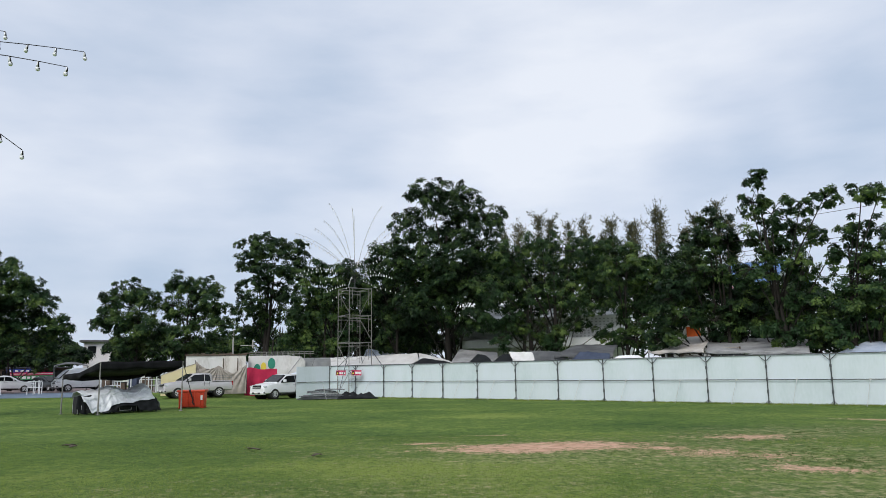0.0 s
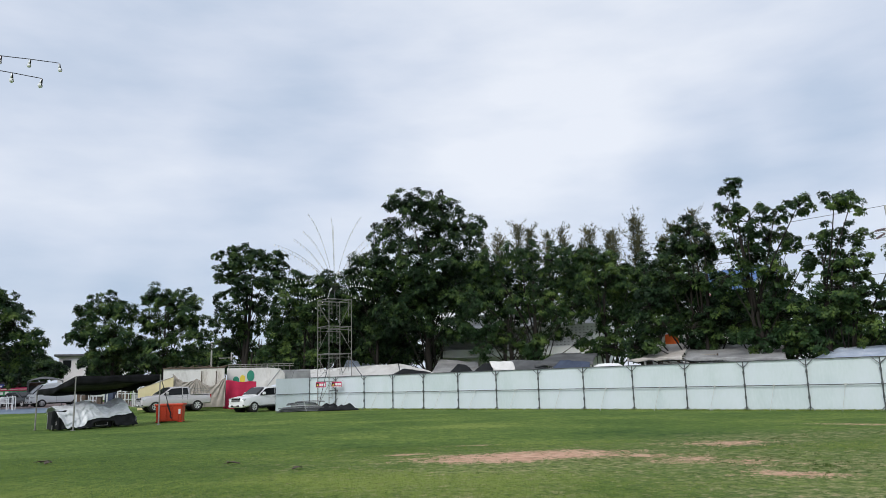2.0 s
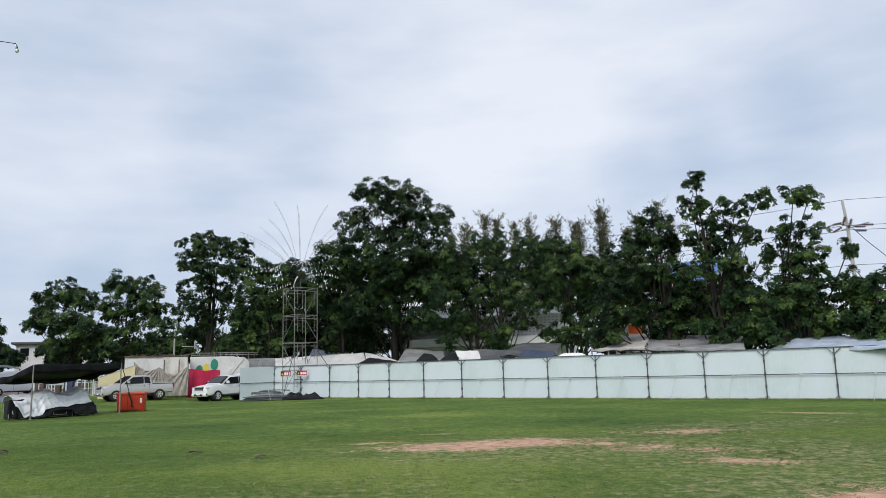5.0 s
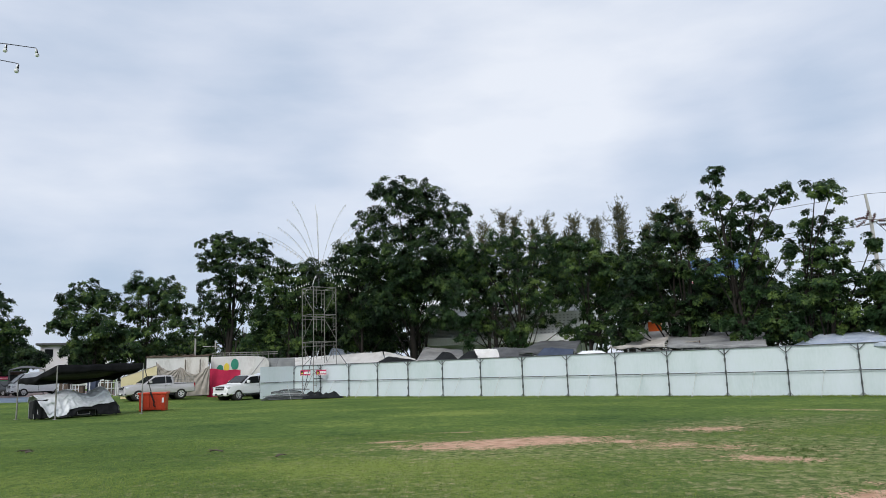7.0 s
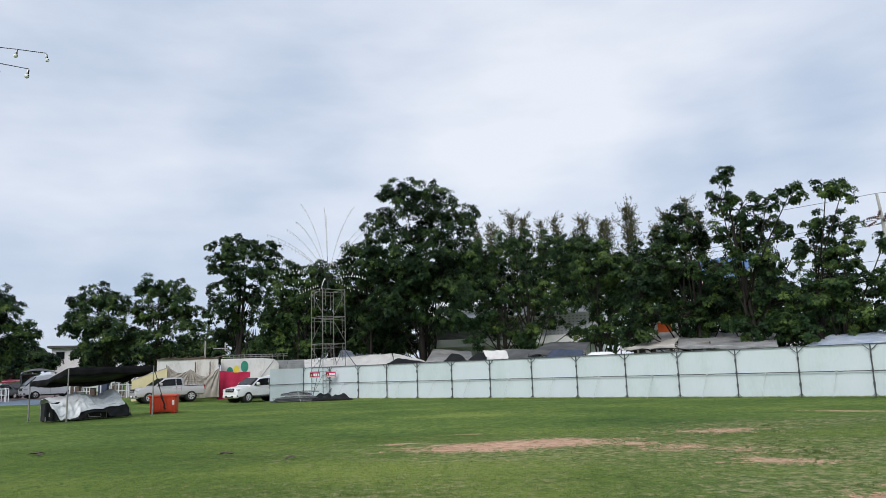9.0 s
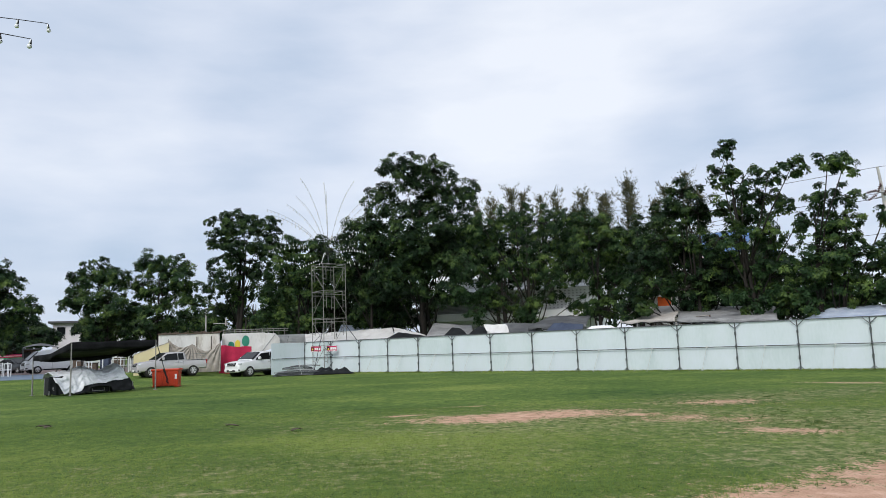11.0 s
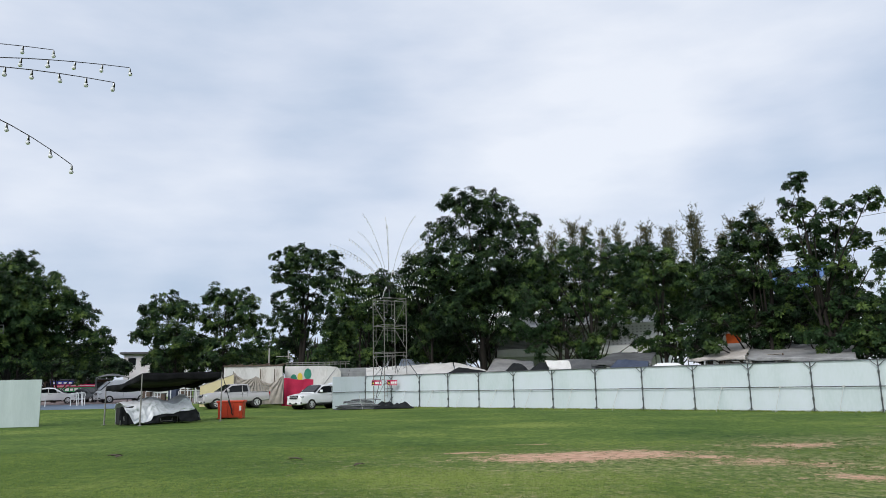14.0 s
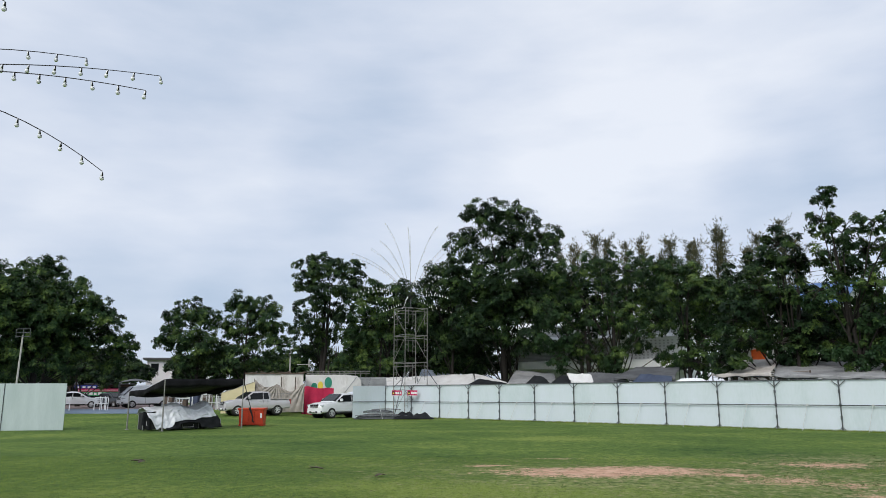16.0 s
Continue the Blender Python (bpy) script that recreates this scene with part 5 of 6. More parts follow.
def awning_roof(corners, mat, label, seed, name="market_stall"):
    """A creased tarpaulin stretched over four corners (front left, front right, back right, back left), each on a post."""
    fl, fr, br, bl = [Vector(c) for c in corners]
    o = Vector((fl.x, fl.y, 0))
    ob = thing(name, o, 0, label, "market stall", "stalls behind the fence")

    def at(u, v):
        p = fl.lerp(fr, u).lerp(bl.lerp(br, u), v) - o
        w = p.x + 1.7 * p.y
        ridge = (1 - abs(noise.noise((p.x * 0.9, p.y * 0.9, seed)))) ** 5
        p.z += 0.05 * ridge - 0.10 * math.sin(math.pi * u) * math.sin(math.pi * v) + 0.025 * noise.noise((w * 1.1, p.x * 3.0, seed + 3)) - 0.05 * abs(math.sin(u * 9 + seed)) * (1 - v) ** 4
        return p
    n = max(14, int((fr - fl).length * 7))
    part("roof_cloth", sheet(n, 22, at, 0.012), mat, ob)
    part("valance", sheet(n, 4, lambda u, v: Vector(at(u, 0.0)) - Vector((0, 0.02 * math.sin(u * 40) * v, v * (0.16 + 0.05 * math.sin(u * 17 + seed)))), 0.012), mat, ob)
    for u in (0.01, 0.99):
        for v in (0.02, 0.98):
            p = at(u, v)
            part("post", tubes((((p[0], p[1], 0), p),), 0.035, 6), M_GALV, ob)
    for v in (0.02, 0.98):
        part("ridge_pole", tubes(((Vector(at(0.0, v)) - Vector((0, 0, 0.2)), Vector(at(1.0, v)) - Vector((0, 0, 0.2))),), 0.022, 5), M_GALV, ob)
    return ob


awning_roof(((-9.2, 59.9, 2.42), (-1.9, 56.6, 2.42), (-2.2, 59.5, 3.33), (-9.8, 63.6, 3.12)), M_WTARP, "market stall under a creased white tarpaulin roof", 1.0)
awning_roof(((-1.85, 56.5, 2.52), (0.75, 54.6, 2.36), (0.3, 57.0, 2.68), (-2.1, 59.4, 3.32)), M_WTARP, "sloping white tarpaulin at the end of the long stall", 1.5)
stall((-7.90, 70.56, 0.28), (-4.65, 69.85, 0.25), 3.0, 3.3, 4.1, M_BLUETARP, "market stall under a pale blue tarpaulin", 2.0)
awning_roof(((-2.9, 56.2, 2.30), (0.3, 53.6, 2.32), (0.4, 54.5, 2.52), (-1.6, 56.2, 2.86)), M_DARKTARP, "low stall under a black cloth", 3.0)
awning_roof(((0.5, 56.2, 2.60), (3.9, 53.6, 2.60), (4.1, 58.0, 3.25), (1.2, 60.0, 3.6)), M_LTARP, "market stall under a sagging light grey tarpaulin roof", 4.0)
awning_roof(((1.5, 51.6, 2.32), (3.3, 50.0, 2.36), (2.9, 51.4, 2.86), (2.3, 52.0, 3.00)), M_DARKTARP, "low peak of black netting over a stall", 5.0)
awning_roof(((3.1, 50.2, 2.34), (5.0, 48.5, 2.36), (4.4, 49.8, 2.92), (4.0, 50.2, 2.98)), M_DARKTARP, "low peak of black netting over a stall", 5.4)
awning_roof(((4.45, 49.0, 2.58), (5.8, 47.9, 2.50), (5.75, 48.8, 3.00), (4.3, 49.9, 3.08)), M_WTARP, "small pinkish white tarpaulin over a stall", 6.0)
awning_roof(((5.3, 50.0, 2.55), (7.7, 47.6, 2.50), (8.0, 49.0, 2.97), (5.8, 51.1, 3.17)), M_GTARP, "flat grey stall roof", 7.0)
awning_roof(((7.0, 47.6, 2.75), (10.2, 45.0, 2.75), (11.6, 49.6, 3.40), (9.2, 51.6, 3.55)), M_GTARP, "market stall under a dark grey tarpaulin", 8.0)
awning_roof(((7.75, 45.9, 2.35), (9.6, 43.4, 2.36), (9.8, 44.0, 2.76), (8.4, 46.1, 2.95)), M_NAVY, "low stall under a striped navy tarpaulin", 9.0)
awning_roof(((12.2, 44.6, 2.87), (14.3, 41.0, 2.84), (16.25, 45.0, 3.69), (14.1, 47.1, 3.75)), M_CREAMTARP, "market stall under a cream tarpaulin roof", 10.0)
awning_roof(((14.4, 40.95, 2.78), (17.9, 36.4, 2.52), (20.4, 41.6, 3.32), (16.3, 45.0, 3.68)), M_LTARP, "market stall under a grey tarpaulin roof", 11.0)
awning_roof(((19.0, 36.2, 2.42), (23.6, 29.4, 2.42), (25.4, 32.6, 2.95), (21.4, 37.6, 3.0)), M_BLUETARP, "shed roof of pale blue and white sheets", 12.0)
V0 = Vector((10.54, 42.72, 0.66))
vr = thing("minibus", (V0.x + 0.6, V0.y + 2.2, 0), 255.0, "white van roof seen over the hoarding fence", "van")
part("body", loft([(-2.2, 0.85, 0.4, 2.5), (-2.0, 0.92, 0.4, 2.62), (1.5, 0.92, 0.4, 2.62), (2.2, 0.85, 0.4, 1.9)], 0.12), M_WHITE, vr)
# loose sticks lying on the cream roof edge
rp = random.Random(12)
K0, K1 = Vector((13.51, 43.45, 0.60)), Vector((16.28, 39.80, 0.64))
sticks = thing("pole_bundle", (K0.x, K0.y, 0), math.degrees(math.atan2(K1.y - K0.y, K1.x - K0.x)), "bundle of thin poles on trestles behind the fence", "poles")
kw = (K1 - K0).to_2d().length
for i in range(9):
    part("stick", tubes((((rp.uniform(-0.3, 0.8), rp.uniform(-0.1, 0.2), 2.5 + 0.05 * i), (kw - rp.uniform(-0.3, 1.0), rp.uniform(-0.1, 0.2), 2.5 + 0.05 * i + rp.uniform(-0.05, 0.1))),), 0.02, 5), rp.choice((M_RUST, M_BEIGE)), sticks)
for x in (0.4, kw - 0.6):
    part("trestle", tubes((((x, -0.15, 0), (x, -0.05, 2.5)), ((x, 0.3, 0), (x, 0.2, 2.95))), 0.04, 5), M_RUST, sticks)

# ---- buildings behind the trees ----
A0, A1 = Vector((0.11, 74.00, 0.07)), Vector((16.53, 68.02, -0.04))
hall = thing("market_hall", (A0.x, A0.y, 0), math.degrees(math.atan2(A1.y - A0.y, A1.x - A0.x)), "long white hall with louvred upper wall behind trees", "building")
hw = (A1 - A0).to_2d().length
part("wall", boxed((0, 0.3, 0), (hw, 9, 8.2), 0.03), M_HALL, hall)
part("canopy_edge", boxed((-0.5, -1.4, 4.0), (hw + 0.5, 0.3, 4.75), 0.03), M_HALL, hall)
part("shade_band", boxed((0, 0.2, 4.75), (hw * 0.6, 0.32, 6.6), 0.0), M_WPAINT, hall)
for i in range(14):
    part("louvre", boxed((0, 0.05, 4.85 + i * 0.13), (hw * 0.6, 0.22, 4.90 + i * 0.13), 0.0), M_GREY, hall)
part("roof", plate(((-0.8, -1.2, 6.7), (hw + 0.8, -1.2, 6.7), (hw + 0.8, 9.5, 9.6), (-0.8, 9.5, 9.6)), 0.12), M_WPAINT, hall)
for i in range(15):
    for j in range(7):
        part("vent_block", boxed((hw * 0.64 + i * 0.37, 0.20, 4.9 + j * 0.26), (hw * 0.64 + 0.14 + i * 0.37, 0.32, 4.99 + j * 0.26), 0.0), M_GREY, hall)

O0 = Vector((18.21, 57.17, 0.19))
kiosk = thing("kiosk", (O0.x, O0.y, 0), -18.0, "kiosk with an orange panel and grey door", "kiosk")
part("wall", boxed((-1.2, 0.1, 0), (3.4, 3, 5.6), 0.03), M_WPAINT, kiosk)
part("panel", boxed((0.5, 0.0, 3.9), (1.5, 0.1, 4.95), 0.01), M_ORANGE, kiosk, "orange painted panel")
part("door", boxed((1.75, 0.0, 3.4), (3.0, 0.1, 5.2), 0.01), M_GREY, kiosk)
part("post", tubes((((1.62, -0.1, 0), (1.62, -0.1, 5.4)),), 0.06, 6), M_WPAINT, kiosk)
part("roof", boxed((-1.5, -0.5, 5.6), (3.7, 3.3, 5.75), 0.02), M_GREY, kiosk)

U0, U1 = Vector((26.91, 73.21, -0.33)), Vector((30.49, 69.18, -0.29))
blue = thing("school_building", (U0.x, U0.y, 0), math.degrees(math.atan2(U1.y - U0.y, U1.x - U0.x)), "white storeyed building with a blue sheet roof behind trees", "building")
bw = (U1 - U0).to_2d().length
part("wall", boxed((0, 0.6, 0), (bw, 8, 9.6), 0.03), M_WPAINT, blue)
part("roof", plate(((-1, -0.8, 9.6), (bw + 1, -0.8, 9.6), (bw + 1, 4, 12.3), (-1, 4, 12.3)), 0.1), M_BLUEROOF, blue)
part("roof", plate(((-1, 8.8, 9.6), (bw + 1, 8.8, 9.6), (bw + 1, 4, 12.3), (-1, 4, 12.3)), 0.1), M_BLUEROOF, blue)
part("gable", plate(((bw - 0.1, 0.6, 9.6), (bw - 0.1, 8, 9.6), (bw - 0.1, 4, 12.1)), 0.1), M_WPAINT, blue)
for z in (3.2, 6.4, 9.2):
    part("floor_beam", boxed((-0.2, -0.5, z), (bw + 0.2, 0.7, z + 0.4), 0.02), M_WPAINT, blue)
for i in range(7):
    x = bw * i / 6
    part("column", boxed((x - 0.18, -0.4, 0), (x + 0.18, -0.05, 9.6), 0.02), M_WPAINT, blue)
    if i < 6:
        for z in (0.8, 4.2, 7.3):
            wi = part("window", boxed((x + 0.5, 0.5, z), (x + bw / 6 - 0.5, 0.62, z + 1.7), 0.01), M_GREY, blue)
            part("pane", boxed((x + 0.6, 0.47, z + 0.1), (x + bw / 6 - 0.6, 0.5, z + 1.6), 0.0), M_GLASS, wi)
FL = Vector((25.40, 65.23, 9.20))
flag = thing("flag_pole", (FL.x, FL.y, 0), -20, "small red, white and blue flag on a slim pole", "flag")
part("shaft", tubes((((0, 0, 0), (0, 0, FL.z + 0.8)),), 0.04, 6), M_WPAINT, flag)
for i, m in enumerate((M_REDSIGN, M_LETTER, M_SIGNBLUE, M_LETTER, M_REDSIGN)):
    part("stripe", sheet(8, 2, lambda u, v, i=i: (0.05 + 0.5 * u, 0.08 * math.sin(u * 5), FL.z + 0.7 - (i + v) * 0.13 - 0.9 * u), 0.01), m, flag)

# ---- dry leaves and clods on the lawn ----
rd = random.Random(77)
for i, (x, y) in enumerate(((-5.02, 19.16), (-10.01, 20.29), (-10.29, 20.71), (-10.33, 20.64), (-2.95, 17.24), (-4.76, 18.76), (4.54, 8.64), (4.10, 8.54))):
    leaf = thing("dry_leaf", (x, y, 0), rd.uniform(0, 360), "dark curled dry leaf lying on the short grass", "leaf", "fallen leaves")
    k = rd.uniform(0.10, 0.17) if i < 6 else 0.02
    part("blade", sheet(10, 6, lambda u, v: ((u - 0.5) * 2 * k, (v - 0.5) * 1.1 * k * math.sin(math.pi * (0.06 + 0.88 * u)), 0.012 + 0.3 * k * (abs(v - 0.5) + math.sin(3 * u) * u)), 0.003), M_RUST, leaf)
    part("stalk", tube(bmesh.new(), ((k, 0, 0.02), (k * 1.5, 0.02, 0.03)), 0.004, 4), M_RUST, leaf)

# ---- trees ----


def tuft_leaves(pos, axis, rs, leaf, count, droop, width):
    """Rosettes of drooping leaves round tufts at pos that face along axis."""
    n = len(pos)
    axis = axis / (np.linalg.norm(axis, axis=1, keepdims=True) + 1e-6)
    e1 = np.cross(axis, rs.normal(0, 1, (n, 3)))
    e1 /= np.linalg.norm(e1, axis=1, keepdims=True) + 1e-6
    e2 = np.cross(axis, e1)
    verts = []
    for k in range(count):
        phi = math.tau * k / count * 2.6 + rs.normal(0, 0.35, (n, 1))
        tilt = rs.uniform(-0.25, 0.75, (n, 1))
        radial = e1 * np.cos(phi) + e2 * np.sin(phi)
        ax = radial * np.cos(tilt) + axis * np.sin(tilt)
        ax[:, 2] -= droop * rs.uniform(0.3, 1.2, n)
        ax /= np.linalg.norm(ax, axis=1, keepdims=True)
        size = leaf * rs.uniform(0.65, 1.2, (n, 1))
        wd = np.cross(ax, axis) + rs.normal(0, 0.16, (n, 3))
        wd /= np.linalg.norm(wd, axis=1, keepdims=True) + 1e-6
        base = pos + axis * leaf * rs.uniform(-0.35, 0.3, (n, 1)) + radial * leaf * 0.12
        mid = base + ax * size * 0.55 + axis * size * 0.07
        verts.append(np.stack([base, mid + wd * size * width, base + ax * size - np.array((0, 0, 0.12)) * size, mid - wd * size * width], 1))
    return np.concatenate(verts).reshape(-1, 3)


def leafy_tree(at, lobes, label, seed, leaf=0.30, mat=None, fork=0.35, droop=0.35, width=0.24, density=1.0, stems=1, trunk_r=0.22, group=""):
    """A broad-leaved tree: a forking tapered trunk, limbs to every lobe, boughs to every clump of leaf tufts. lobes: sideways, height, radius."""
    rs, rg = np.random.RandomState(seed), random.Random(seed)
    gz = ground_z(*at)
    ob = thing("tree", (at[0], at[1], gz), -math.degrees(math.atan2(at[0], at[1])), label, "tree", group)
    height = max(z + r for _, z, r in lobes)
    bm = bmesh.new()
    forks = []
    for s in range(stems):
        off = Vector((rg.uniform(-0.5, 0.5), rg.uniform(-0.4, 0.4), 0)) if stems > 1 else Vector((0, 0, 0))
        lean = Vector((rg.uniform(-0.6, 0.6), rg.uniform(-0.4, 0.4), 0)) * (1.6 if stems > 1 else 0.6)
        pts = [off * min(1, i / 2 + 0.3) + lean * (i / 6) + Vector((rg.uniform(-0.08, 0.08), rg.uniform(-0.08, 0.08), height * 0.72 * i / 6 - (0.1 if i == 0 else 0))) for i in range(7)]
        tube(bm, pts, trunk_r * rg.uniform(0.8, 1.1), 8, trunk_r * 0.25)
        forks.append(pts)
    allv = []
    for dx, z, r in lobes:
        dep = rg.uniform(-0.9, 0.9) * min(2.0, 0.6 + height * 0.10)
        c = Vector((dx, dep, z - gz))
        pts = rg.choice(forks)
        start = pts[min(5, max(1, int(6 * max(fork, (c.z - 2.5) / height) * 0.95)))]
        if start.z > c.z - 0.2:
            start = pts[max(1, min(5, int(6 * c.z / height * 0.6)))]
        bend = start.lerp(c, 0.5) + Vector((rg.uniform(-0.3, 0.3), rg.uniform(-0.3, 0.3), rg.uniform(0.0, 0.5)))
        tube(bm, (start, bend, c), 0.045 + 0.012 * r, 6, 0.022)
        n = max(9, int((6.4 * r * r + 6.0 * r) * (0.62 + 0.5 * density)))
        dirs = rs.normal(0, 1, (n, 3))
        dirs /= np.linalg.norm(dirs, axis=1, keepdims=True)
        rad = rs.uniform(0.0, 1.0, (n, 1)) ** 0.45 * rs.uniform(0.92, 1.16, (n, 1))
        clumps = np.array(c) + dirs * rad * np.array((r * 1.04, r * 1.1, r * 0.84))
        for q in range(min(n, 12)):
            tube(bm, (c, c.lerp(Vector(clumps[q]), 0.5) + Vector((0, 0, 0.12)), clumps[q]), 0.028, 4, 0.009)
        m = 9
        cc = np.repeat(clumps, m, 0)
        od = np.repeat(dirs * 0.7 + np.array((0, 0, 0.75)), m, 0)
        local = rs.normal(0, 1, (n * m, 3)) + od * 0.9
        local /= np.linalg.norm(local, axis=1, keepdims=True)
        size = np.repeat(rs.uniform(0.30, 0.62, (n, 1)), m, 0) * min(1.25, 0.72 + 0.22 * r) * leaf / 0.30
        pos = cc + local * size * np.array((1, 1, 0.55)) * rs.uniform(0.45, 1, (n * m, 1))
        pos[:, 2] -= droop * 0.5 * (local[:, 0] ** 2 + local[:, 1] ** 2) * size[:, 0]
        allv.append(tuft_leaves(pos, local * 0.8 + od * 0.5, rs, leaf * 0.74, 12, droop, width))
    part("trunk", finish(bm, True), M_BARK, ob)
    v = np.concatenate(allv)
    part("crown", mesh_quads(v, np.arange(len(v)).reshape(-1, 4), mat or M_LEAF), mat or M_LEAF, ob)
    return ob


def casuarina(at, height, seed):
    """A tall wispy needle tree with upswept twigs."""
    rs, rg = np.random.RandomState(seed), random.Random(seed)
    ob = thing("casuarina_tree", (at[0], at[1], 0), rg.uniform(0, 360), "tall wispy olive-brown casuarina behind the leafy trees", "tree", "casuarina row")
    bm = bmesh.new()
    tube(bm, [(rg.uniform(-0.1, 0.1), rg.uniform(-0.1, 0.1), height * i / 6 - (0.1 if i == 0 else 0)) for i in range(7)], 0.2, 7, 0.02)
    n = 230
    z = height * (0.34 + 0.66 * rs.uniform(0, 1, n) ** 0.85)
    az = rs.uniform(0, math.tau, n)
    taper = 1 - (z / height - 0.34) / 0.66
    length = (0.75 + 2.0 * taper) * rs.uniform(0.25, 1.25, n) * (0.75 + 0.4 * np.sin(z * 1.7 + 2 * az + seed))
    length *= rg.uniform(1.05, 1.45)
    vs = []
    for i in range(n):
        rise = 0.6 + 0.5 * (1 - taper[i])
        d = np.array((math.cos(az[i]) * 0.8, math.sin(az[i]) * 0.8, rise))
        p0 = np.array((0, 0, z[i] - 0.6))
        if i % 3 == 0:
            tube(bm, (p0, p0 + d * length[i]), 0.02, 4, 0.006)
        m = 17
        u = rs.uniform(0.15, 1.08, (m, 1))
        base = p0 + d * length[i] * u + rs.normal(0, 0.11, (m, 3))
        ax = d * 0.7 + rs.normal(0, 0.45, (m, 3)) + np.array((0, 0, 0.1))
        ax /= np.linalg.norm(ax, axis=1, keepdims=True)
        wd = np.cross(ax, rs.normal(0, 1, (m, 3)))
        wd /= np.linalg.norm(wd, axis=1, keepdims=True) + 1e-6
        ln = rs.uniform(0.22, 0.46, (m, 1))
        vs.append(np.stack([base, base + ax * ln * 0.5 + wd * 0.036, base + ax * ln, base + ax * ln * 0.5 - wd * 0.036], 1).reshape(-1, 3))
    part("trunk", finish(bm, True), M_BARK, ob)
    v = np.concatenate(vs)
    part("crown", mesh_quads(v, np.arange(len(v)).reshape(-1, 4), M_NEEDLE), M_NEEDLE, ob)


TALL = "tall dark green leafy tree behind the hoarding fence"
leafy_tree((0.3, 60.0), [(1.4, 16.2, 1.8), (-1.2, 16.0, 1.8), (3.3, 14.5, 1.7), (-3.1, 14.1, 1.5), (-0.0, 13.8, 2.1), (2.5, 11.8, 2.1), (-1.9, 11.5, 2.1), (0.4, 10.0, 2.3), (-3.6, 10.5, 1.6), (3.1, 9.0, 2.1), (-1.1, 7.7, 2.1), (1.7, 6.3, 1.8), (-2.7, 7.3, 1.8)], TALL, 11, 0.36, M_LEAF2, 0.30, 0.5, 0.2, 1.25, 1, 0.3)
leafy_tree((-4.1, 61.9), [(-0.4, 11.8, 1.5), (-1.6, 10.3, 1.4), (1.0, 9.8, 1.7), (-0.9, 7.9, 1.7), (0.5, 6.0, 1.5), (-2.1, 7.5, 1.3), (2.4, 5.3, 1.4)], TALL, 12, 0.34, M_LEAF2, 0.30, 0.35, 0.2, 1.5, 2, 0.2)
leafy_tree((-10.8, 67.1), [(2.2, 11.2, 1.3), (-1.1, 11.2, 1.3), (0.7, 10.4, 1.6), (-1.9, 9.6, 1.5), (3.3, 9.6, 1.3), (-0.1, 8.0, 1.9), (-2.1, 7.0, 1.6), (2.5, 7.0, 1.7), (-0.8, 5.0, 1.5), (1.2, 4.7, 1.3), (-3.0, 5.0, 1.1)], "mid green leafy tree behind the scaffold tower", 13, 0.32, M_LEAF, 0.3, 0.3, 0.24, 1.4, 2, 0.2)
leafy_tree((-17.2, 72.0), [(0.4, 14.5, 1.6), (-1.5, 14.2, 1.6), (2.4, 13.9, 1.5), (-2.0, 12.7, 1.2), (0.5, 12.2, 1.9), (2.7, 11.7, 1.5), (-1.1, 10.2, 1.6), (1.1, 9.4, 1.6), (-2.1, 8.3, 1.5), (-0.2, 7.5, 1.5), (2.5, 8.0, 1.3), (-2.3, 6.1, 1.1)], "tall dark tree with several bare trunks and a rounded crown", 14, 0.34, M_LEAF2, 0.4, 0.3, 0.26, 0.9, 3, 0.24)
leafy_tree((-32.5, 77.5), [(-1.0, 10.8, 1.7), (-2.8, 9.5, 1.3), (0.7, 9.9, 1.7), (-1.9, 7.8, 2.0), (0.3, 7.2, 2.0), (-3.2, 7.2, 0.9), (-1.0, 5.4, 1.8), (1.2, 5.1, 1.5)], "mid green leafy tree beyond the parked vehicles", 15, 0.38, M_LEAF, 0.3, 0.3, 0.24, 0.7, 1, 0.22)
leafy_tree((-27.6, 79.3), [(-1.2, 11.8, 1.4), (2.0, 11.6, 1.4), (0.2, 10.9, 1.6), (-1.7, 9.4, 1.8), (2.3, 9.1, 1.8), (0.3, 8.2, 2.0), (-2.2, 6.6, 1.7), (3.3, 7.0, 1.4), (-0.1, 5.4, 1.9), (2.5, 5.1, 1.5)], "mid green leafy tree beyond the parked vehicles", 16, 0.38, M_LEAF, 0.3, 0.3, 0.24, 0.7, 1, 0.22)
leafy_tree((-41.1, 62.7), [(2.8, 10.6, 1.9), (4.4, 9.4, 1.7), (5.8, 7.7, 1.8), (7.3, 6.2, 1.3), (1.6, 9.1, 2.7), (0.0, 8.5, 3.1), (-1.7, 9.4, 3.1), (-3.6, 9.8, 3.6), (3.9, 6.7, 2.7), (1.4, 6.1, 3.1), (-1.0, 6.1, 3.5), (6.2, 4.9, 1.4), (-3.7, 6.0, 3.6), (-2.6, 11.5, 2.0)], "broad dark green tree with spreading limbs beside the road", 17, 0.36, M_LEAF, 0.25, 0.3, 0.24, 1.0, 2, 0.3)
leafy_tree((-49.4, 77.6), [(-1.0, 15.2, 2.2), (-1.9, 13.6, 2.1), (0.3, 13.4, 1.8), (-0.6, 11.8, 2.5)], "tall green tree rising behind the broad tree", 18, 0.40, M_LEAF, 0.3, 0.3, 0.24, 1.0, 1, 0.2)
